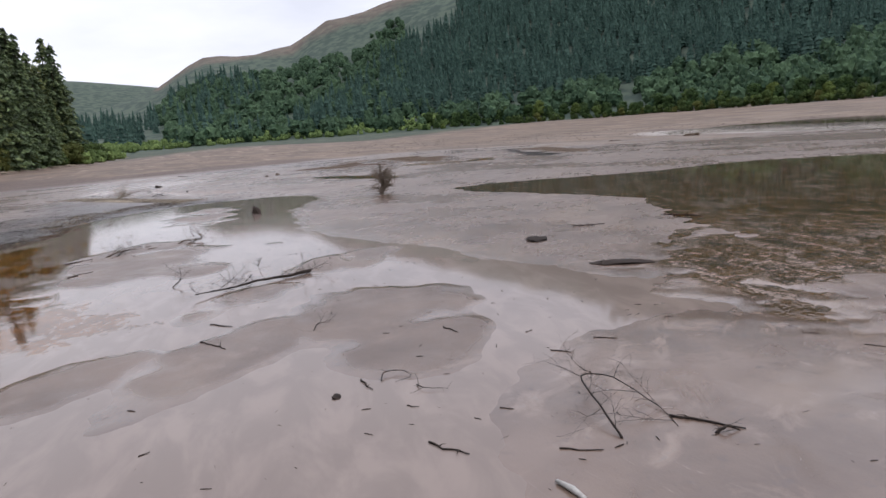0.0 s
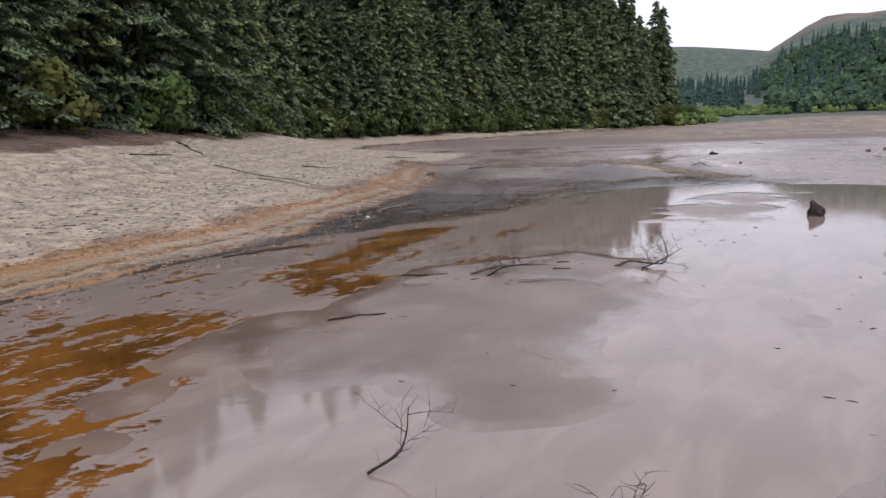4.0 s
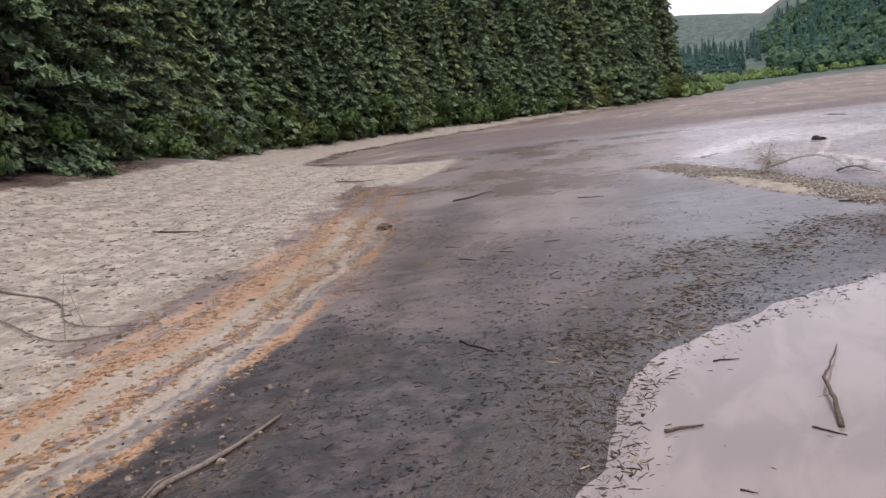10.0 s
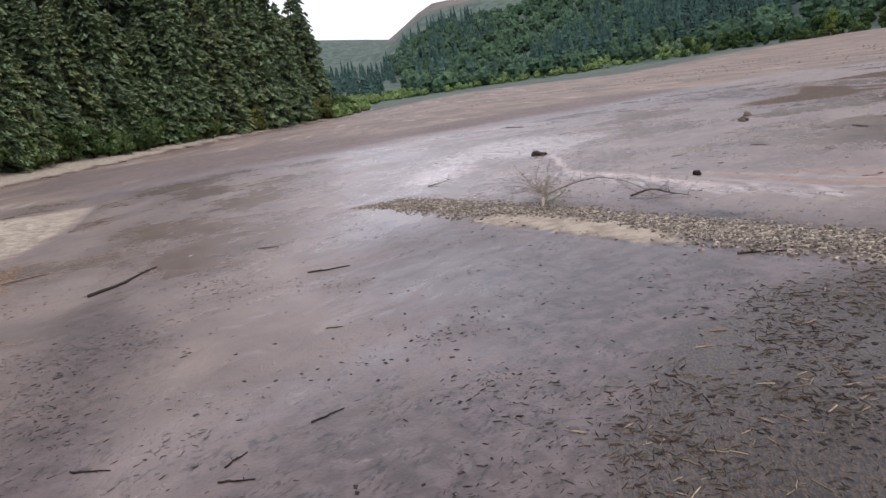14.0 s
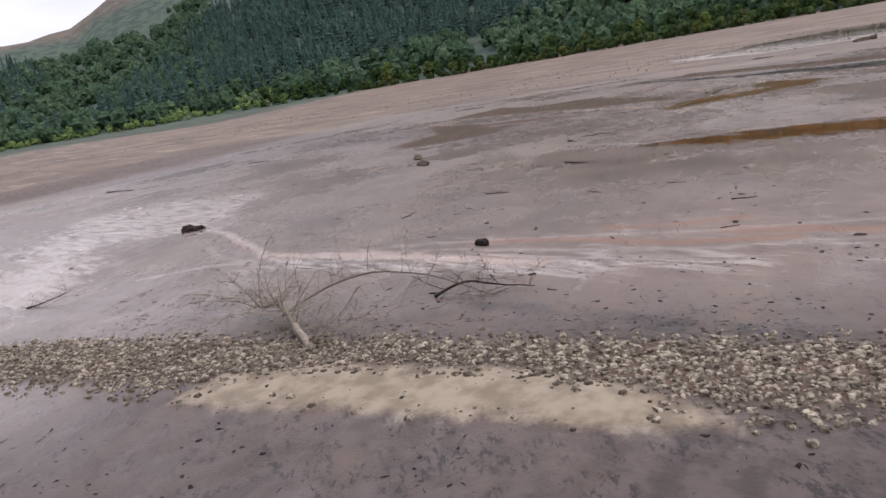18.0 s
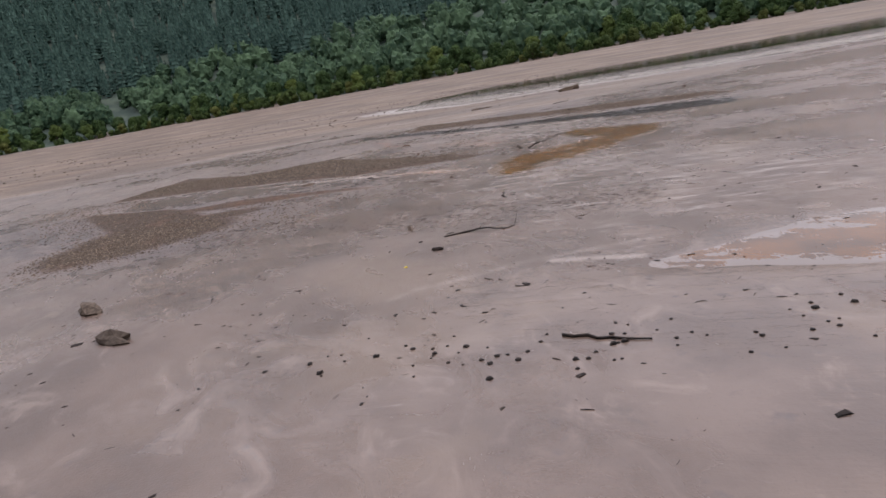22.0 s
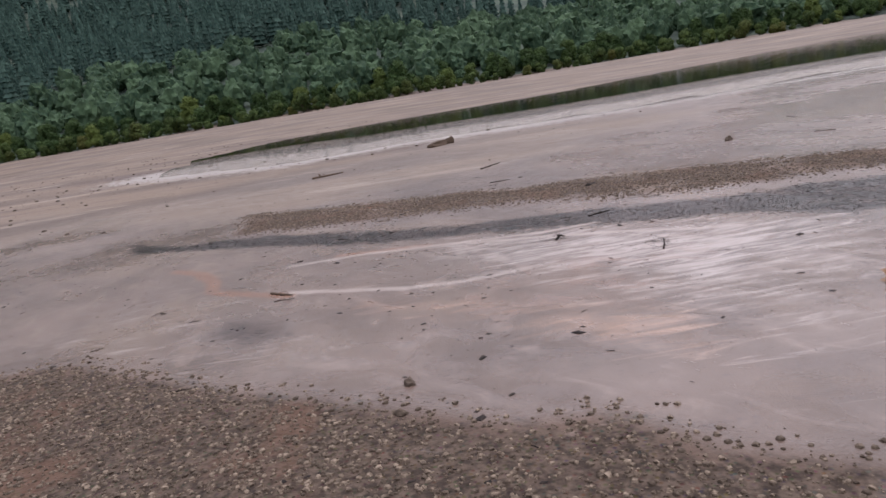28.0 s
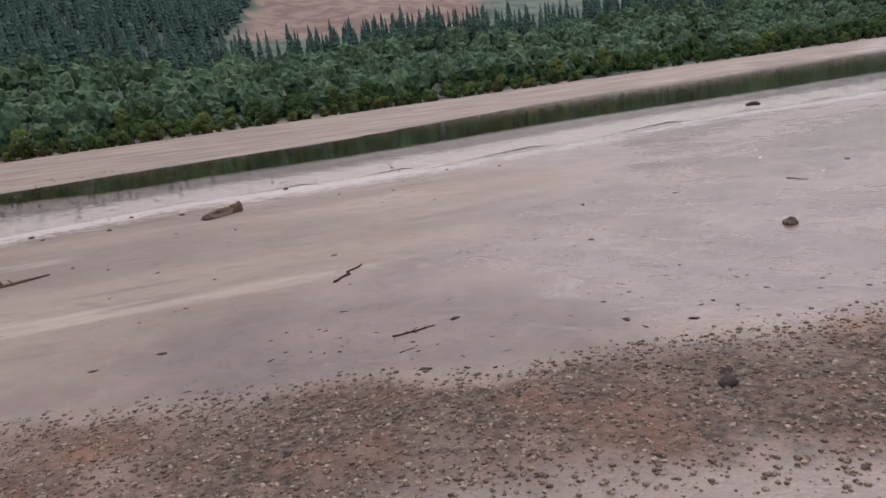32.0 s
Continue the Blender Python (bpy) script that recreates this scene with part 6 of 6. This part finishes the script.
stone("turf_clump", "reddish brown root clump on the orange gravel", -1.7, 51.1, (0.35, 0.3, 0.2), 14, 0.2, M_BROWNWOOD)
stone("stone", "white stone on dark mud", -4.5, 24.6, (0.09, 0.06, 0.04), 15, 0.2, M_WHITE)
stone("mud_ridge", "dark mud hump rising from the water film", 11.0, -6.2, (0.7, 0.45, 0.10), 16, 0.9, M_WETWOOD)
stone("mud_ridge", "long dark mud hump at the pool edge", 8.0, -12.2, (1.1, 0.35, 0.08), 17, 2.2, M_WETWOOD)
stone("log", "thick brown hollow log end by the river", 129.8, 42.0, (1.25, 0.42, 0.42), 18, 1.85, M_BROWNWOOD)
stone("log", "upturned tip of the brown log", 130.35, 40.7, (0.55, 0.2, 0.62), 19, 1.85, M_BROWNWOOD)
stone("log", "dark log stranded at the far water edge", 127.2, -17.7, (0.8, 0.3, 0.3), 20, 0.4, M_WETWOOD)
stone("fallen_leaf", "small yellow leaf on grey mud", 46.3, 59.8, (0.07, 0.05, 0.02), 21, 0.4, M_YELLOW)
stone("wood_chunk", "pale sawn chunk of wood among debris", 0.3, 42.3, (0.17, 0.06, 0.05), 22, 0.9, M_ORANGECHIP)
stone("wood_chip", "dark chip of bark on the mud film", -5.85, -13.7, (0.15, 0.09, 0.04), 23, 0.9, M_WETWOOD)


def peeled_stick():
    me = joined("peeled_stick", [tube([(0, 0, 0.03), (0.05, 0.28, 0.04), (0.06, 0.6, 0.03)], [0.035, 0.05, 0.03], 8)], M_WHITE)
    ob = new("peeled_stick", me)
    ob.matrix_world = Matrix.LocRotScale((-6.35, -19.75, 0.02), Euler((0, 0, -0.2)), None)
    return tagged(ob, "short white peeled stick lying on wet mud", "driftwood")


peeled_stick()


def bark_flap():
    """A curled dark board that stands on edge."""
    V, F = [], []
    for i in range(9):
        f = i / 8
        w = 0.34 * math.sin(math.pi * (0.12 + 0.8 * f))
        for j in range(5):
            g = j / 4
            V.append((0.85 * (f - 0.5), w * (g - 0.5) * (1.0 + 0.35 * math.sin(9 * f)), 0.01 + (0.09 + 0.05 * math.sin(7 * f)) * math.sin(math.pi * g) * (0.3 + 0.7 * math.sin(math.pi * f)) + 0.03 * math.sin(5 * f + 3 * g)))
    for i in range(8):
        for j in range(4):
            a = i * 5 + j
            F.append((a, a + 5, a + 6, a + 1))
    me = joined("bark_flap", [(V, F)], M_WETWOOD)
    ob = new("bark_flap", me)
    mod = ob.modifiers.new("thickness", "SOLIDIFY")
    mod.thickness = 0.035
    ob.matrix_world = Matrix.LocRotScale((91.65, 47.75, ground_z(91.65, 47.75) - 0.02), Euler((0, 0, -1.1)), None)
    return tagged(ob, "curled dark brown bark slab lying on gravel", "driftwood")


bark_flap()

# ---------------------------------------------------------------- gravel, chips and litter


def pebble_proto(seed, flat, long=1.0, sides=5):
    """A rough low stone or chip of about unit radius."""
    r = np.random.RandomState(seed)
    V, F = [(0, 0, flat * r.uniform(0.8, 1.1))], []
    for k in range(sides):
        a = 2 * np.pi * (k + 0.5 * r.rand()) / sides
        V.append((np.cos(a) * 0.72 * long * r.uniform(0.8, 1.1), np.sin(a) * 0.72 * r.uniform(0.8, 1.1), flat * r.uniform(0.55, 0.9)))
    for k in range(sides):
        a = 2 * np.pi * (k + 0.5 * r.rand()) / sides
        V.append((np.cos(a) * long * r.uniform(0.85, 1.15), np.sin(a) * r.uniform(0.85, 1.15), -0.25 * flat))
    for k in range(sides):
        q = (k + 1) % sides
        F += [(0, 1 + k, 1 + q), (1 + k, 1 + sides + k, 1 + sides + q), (1 + k, 1 + sides + q, 1 + q)]
    return np.array(V), np.array(F)


def twig_proto(seed, thin):
    r = np.random.RandomState(seed)
    b = r.uniform(-0.25, 0.25)
    V = []
    for x, y, w in ((-1, 0, 0.7), (0, b, 1.0), (1, 0, 0.5)):
        for dy, dz in ((-1, 0.0), (1, 0.0), (0, 1.6)):
            V.append((x, y + dy * thin * w, dz * thin * w + 0.01))
    F = []
    for s in (0, 3):
        for a, c in ((0, 1), (1, 2), (2, 0)):
            F += [(s + a, s + c, s + 3 + c), (s + a, s + 3 + c, s + 3 + a)]
    return np.array(V), np.array(F)


ROUND = [pebble_proto(k, 0.55) for k in range(4)]
FLAKE = [pebble_proto(10 + k, 0.22, 1.5, 4) for k in range(4)]
TWIGS = [twig_proto(k, 0.035 + 0.03 * k) for k in range(4)]


def scatter(name, protos, count, seed, box, chance, size, material, label, category, turn=None):
    """Pieces strewn over a stretch of the plan, where chance(x, y) allows."""
    r = np.random.RandomState(seed)
    x, y = r.uniform(box[0], box[1], count * 3), r.uniform(box[2], box[3], count * 3)
    keep = (r.rand(len(x)) < chance(x, y)).nonzero()[0][:count]
    x, y = x[keep], y[keep]
    n = len(x)
    z = np.maximum(height(x, y), -0.006) + 0.004
    sc = size[0] + (size[1] - size[0]) * r.rand(n) ** 2.2
    rot = r.uniform(0, 6.28, n) if turn is None else r.normal(turn, 0.7, n)
    return forest(name, protos, np.stack([x, y, z, sc, rot, r.randint(0, 4, n)], 1), material, label, category)


def zone(pts, soft=1.2, rough=1.0):
    return lambda x, y: np.clip(area(x, y, pts, soft) * (0.35 + rough * fbm(x / 1.5, y / 1.5, 3)), 0, 1)


def on_strip(x, y):
    return area(x, y, DARK_STRIP, 1.5) * (1 - area(x, y, POOL_START, 0.6))


def bank_left(x, y):
    d, side = seg_distance(x, y, BANK_FOOT)
    return np.where(side > 0, d, -d)


scatter("gravel", ROUND, 13000, 1, (12.5, 20.5, 38.5, 66), lambda x, y: zone(GRAVEL_BAR, 0.9, 1.5)(x, y) * (1 - area(x, y, SAND, 0.6)), (0.03, 0.105), M_BARPEBBLE, "grey-brown rounded pebbles on a low bar", "gravel")
scatter("gravel", ROUND, 9000, 32, (51, 64, 67, 78), zone(GRAVEL_WEST, 2.0, 1.3), (0.014, 0.06), M_PEBBLE, "brown and grey pebbles on the open flat", "gravel")
scatter("gravel", ROUND, 20000, 2, (68, 86, 56, 84), zone(GRAVEL_MID, 1.0, 1.5), (0.014, 0.075), M_PEBBLE, "brown pebbles and grit on a low bar", "gravel")
scatter("gravel", ROUND, 24000, 3, (80, 106, 37, 63), zone(GRAVEL_LAST, 0.8, 1.4), (0.012, 0.07), M_PEBBLE, "brown and grey pebbles strewn over mud", "gravel")
scatter("gravel", ROUND, 5000, 4, (56, 84, 62, 90), lambda x, y: zone(GRAVEL_NORTH, 1.5)(x, y) + zone(GRAVEL_RUST, 1.5)(x, y) + 0.5 * zone(GRAVEL_RIDGE, 1.2)(x, y), (0.025, 0.07), M_PEBBLE, "brown pebbles and grit over silt", "gravel")
scatter("stone_chips", FLAKE, 12000, 5, (-22, 2, 8, 95), lambda x, y: np.clip((bank_left(x, y) - 1.5) / 3, 0, 1) * (0.25 + 0.9 * fbm(x / 2, y / 2, 3)) * np.clip(1.3 - (y - 20) / 80, 0.15, 1), (0.03, 0.11), M_PALESTONE, "pale flat stone chips covering the dry bank", "gravel")
scatter("stone_chips", FLAKE, 4000, 25, (-24, 2, 8, 95), lambda x, y: np.clip((bank_left(x, y) - 1.5) / 3, 0, 1) * (0.1 + 0.9 * smooth(4 * fbm(x / 1.2, y / 1.2, 3) - 1.7)) * np.clip(1.3 - (y - 20) / 80, 0.15, 1), (0.03, 0.12), M_LITTER, "dark brown chips and bark strewn over the dry bank", "gravel")
scatter("gravel", ROUND, 5000, 35, (-24, -2, -12, 32), lambda x, y: smooth((bank_left(x, y) + 2.6) / 0.8) * smooth((0.6 - bank_left(x, y)) / 0.8) * (0.2 + 0.8 * fbm(x / 1.4, y / 1.4, 3)), (0.02, 0.11), M_PEBBLE, "dark stones and grit at the foot of the bank", "gravel")
scatter("bark_chips", FLAKE, 24000, 6, (-14, 2, 8, 70), lambda x, y: smooth((bank_left(x, y) + 0.6) / 0.8) * smooth((5.6 - bank_left(x, y)) / 3.0) * (0.12 + 0.88 * smooth(0.5 + 1.1 * np.sin(bank_left(x, y) * 4.2 + 5 * fbm(x / 4, y / 4, 3)))), (0.022, 0.08), M_ORANGECHIP, "orange bark and leaf chips along the bank foot", "litter")
scatter("litter", TWIGS, 36000, 7, (-10, 24, 14, 60), lambda x, y: np.clip(on_strip(x, y) * (0.15 + 1.1 * fbm(x / 1.8, y / 1.8, 4)), 0, 1), (0.012, 0.07), M_DARKCHIP, "black sodden twigs and leaf scraps on dark mud", "litter")
scatter("litter", TWIGS, 56000, 8, (-9, 19, 18, 46), lambda x, y: smooth(1.2 - seg_distance(x, y, LITTER_LINE)[0] / 2.1) * smooth(3.2 * fbm(x / 1.3, y / 1.3, 3) - 0.9) * (area(x, y, POOL_START, 0.8) < 0.3), (0.014, 0.10), M_LITTER, "brown reed and twig litter in a drift line", "litter")
scatter("litter", TWIGS, 26000, 9, (-4, 24, 30, 66), lambda x, y: (bank_left(x, y) < 0) * (y < 64) * (area(x, y, POOL_START, 0.8) < 0.3) * (1 - 0.88 * area(x, y, [(9, 45), (18, 44), (18, 64), (6, 64)], 3.0)) * np.clip(0.04 + 1.2 * smooth(4.5 * fbm(x / 2.6, y / 2.6, 4) - 2.0), 0, 1) * (x < 21), (0.012, 0.07), M_DARKCHIP, "dark twig scraps scattered over wet mud", "litter")
scatter("litter", FLAKE, 16000, 31, (-9, 24, 22, 62), lambda x, y: np.clip((0.12 + on_strip(x, y)) * (area(x, y, POOL_START, 0.8) < 0.2) * smooth(4.2 * fbm(x / 1.7 + 3, y / 1.7, 4) - 1.75), 0, 1) * (bank_left(x, y) < 0.5), (0.012, 0.055), M_DARKCHIP, "black leaf scraps in drifts on dark mud", "litter")
scatter("straw", TWIGS, 3600, 33, (-9, 19, 18, 46), lambda x, y: smooth(1.2 - seg_distance(x, y, LITTER_LINE)[0] / 2.2) * smooth(4 * fbm(x / 1.1, y / 1.1, 3) - 1.5) * (area(x, y, POOL_START, 0.8) < 0.3), (0.03, 0.16), M_STRAW, "pale bent reed straws among dark litter", "litter")
scatter("litter", TWIGS, 6000, 10, (76, 106, 40, 68), zone(DARK_LAST, 0.5, 1.2), (0.012, 0.07), M_DARKCHIP, "black sodden debris along the water edge", "litter")
scatter("litter", FLAKE, 26000, 11, (76, 106, 40, 68), zone(DARK_LAST, 0.5, 1.5), (0.010, 0.034), M_DARKCHIP, "black leaf scraps along the water edge", "litter")
scatter("litter", TWIGS, 1800, 12, (-12, 60, -26, 30), lambda x, y: (bank_left(x, y) < -1) * (0.1 + 0.9 * smooth(4 * fbm(x / 4, y / 4, 3) - 1.6)), (0.025, 0.10), M_DARKCHIP, "small dark twigs on the wet silt", "litter")
scatter("litter", TWIGS, 2600, 13, (20, 110, 36, 84), lambda x, y: 0.12 + 0.8 * smooth(4 * fbm(x / 5, y / 5, 3) - 1.7), (0.025, 0.10), M_DARKCHIP, "small dark twigs on the wide mud flat", "litter")
scatter("litter", FLAKE, 1500, 14, (20, 180, 0, 140), lambda x, y: 0.5 + 0 * x, (0.03, 0.13), M_DARKCHIP, "dark clods and scraps on the wide mud flat", "litter")
scatter("litter", FLAKE, 3200, 36, (20, 108, 36, 84), lambda x, y: 0.05 + 0.9 * smooth(5 * fbm(x / 6, y / 3, 3) - 2.4), (0.014, 0.06), M_DARKCHIP, "small dark clods and scraps on the wide mud flat", "litter")
scatter("clods", ROUND, 150, 37, (36, 44.5, 50, 62), lambda x, y: streak(x, y, [(40.2, 60.5), (39.0, 57), (38.6, 54.5), (38.4, 51)], 1.3), (0.03, 0.085), M_DARKCHIP, "black clods strewn in a loose line over the mud", "litter")
scatter("gravel", ROUND, 1600, 15, (100, 260, 20, 240), lambda x, y: np.clip((x - 100) / 60, 0.1, 1), (0.05, 0.3), M_ROCK, "dark stones and clods scattered over the far flats", "gravel")

M_TRODDEN = stone_material("trodden_mud", (0.050, 0.036, 0.030), (0.095, 0.070, 0.059), True)


# trampled line of footprints across the flat
def footprints():
    r = np.random.RandomState(7)
    rows = []
    for lane in range(30):
        f = lane / 29.0
        a = np.array((54.2, 69.5)) * (1 - f) + np.array((58.6, 69.0)) * f
        b = np.array((49.5, 52.0)) * (1 - f) + np.array((51.8, 51.5)) * f
        if lane == 0:
            a, b = np.array((51.6, 67.8)), np.array((49.9, 54.0))
        d = b - a
        ln = np.hypot(*d)
        d /= ln
        side = np.array((-d[1], d[0]))
        s = 0.0
        k = 0
        while s < ln:
            p = a + d * s + side * (0.09 * (-1) ** k + r.normal(0, 0.05 if lane == 0 else 0.28))
            if r.rand() < (0.97 if lane == 0 else 0.75):
                rows.append((p[0], p[1], 0.0, r.uniform(0.05, 0.10), math.atan2(d[1], d[0]) + r.normal(0, 0.15), r.randint(0, 4)))
            s += 0.46 + r.normal(0, 0.04)
            k += 1
    rows = np.array(rows)
    rows[:, 2] = np.maximum(height(rows[:, 0], rows[:, 1]), -0.004) + 0.003
    protos = []
    for seed in range(4):
        q = np.random.RandomState(seed)
        V = [(0, 0, 0.012)] + [(1.15 * math.cos(t) * q.uniform(0.85, 1.1), 0.42 * math.sin(t) * q.uniform(0.8, 1.15), 0.0) for t in np.linspace(0, 2 * math.pi, 9)[:-1]]
        protos.append((np.array(V), np.array([(0, 1 + k, 1 + (k + 1) % 8) for k in range(8)])))
    return forest("footprints", protos, rows, M_TRODDEN, "band of dark trodden footprints across the mud", "footprints")


footprints()
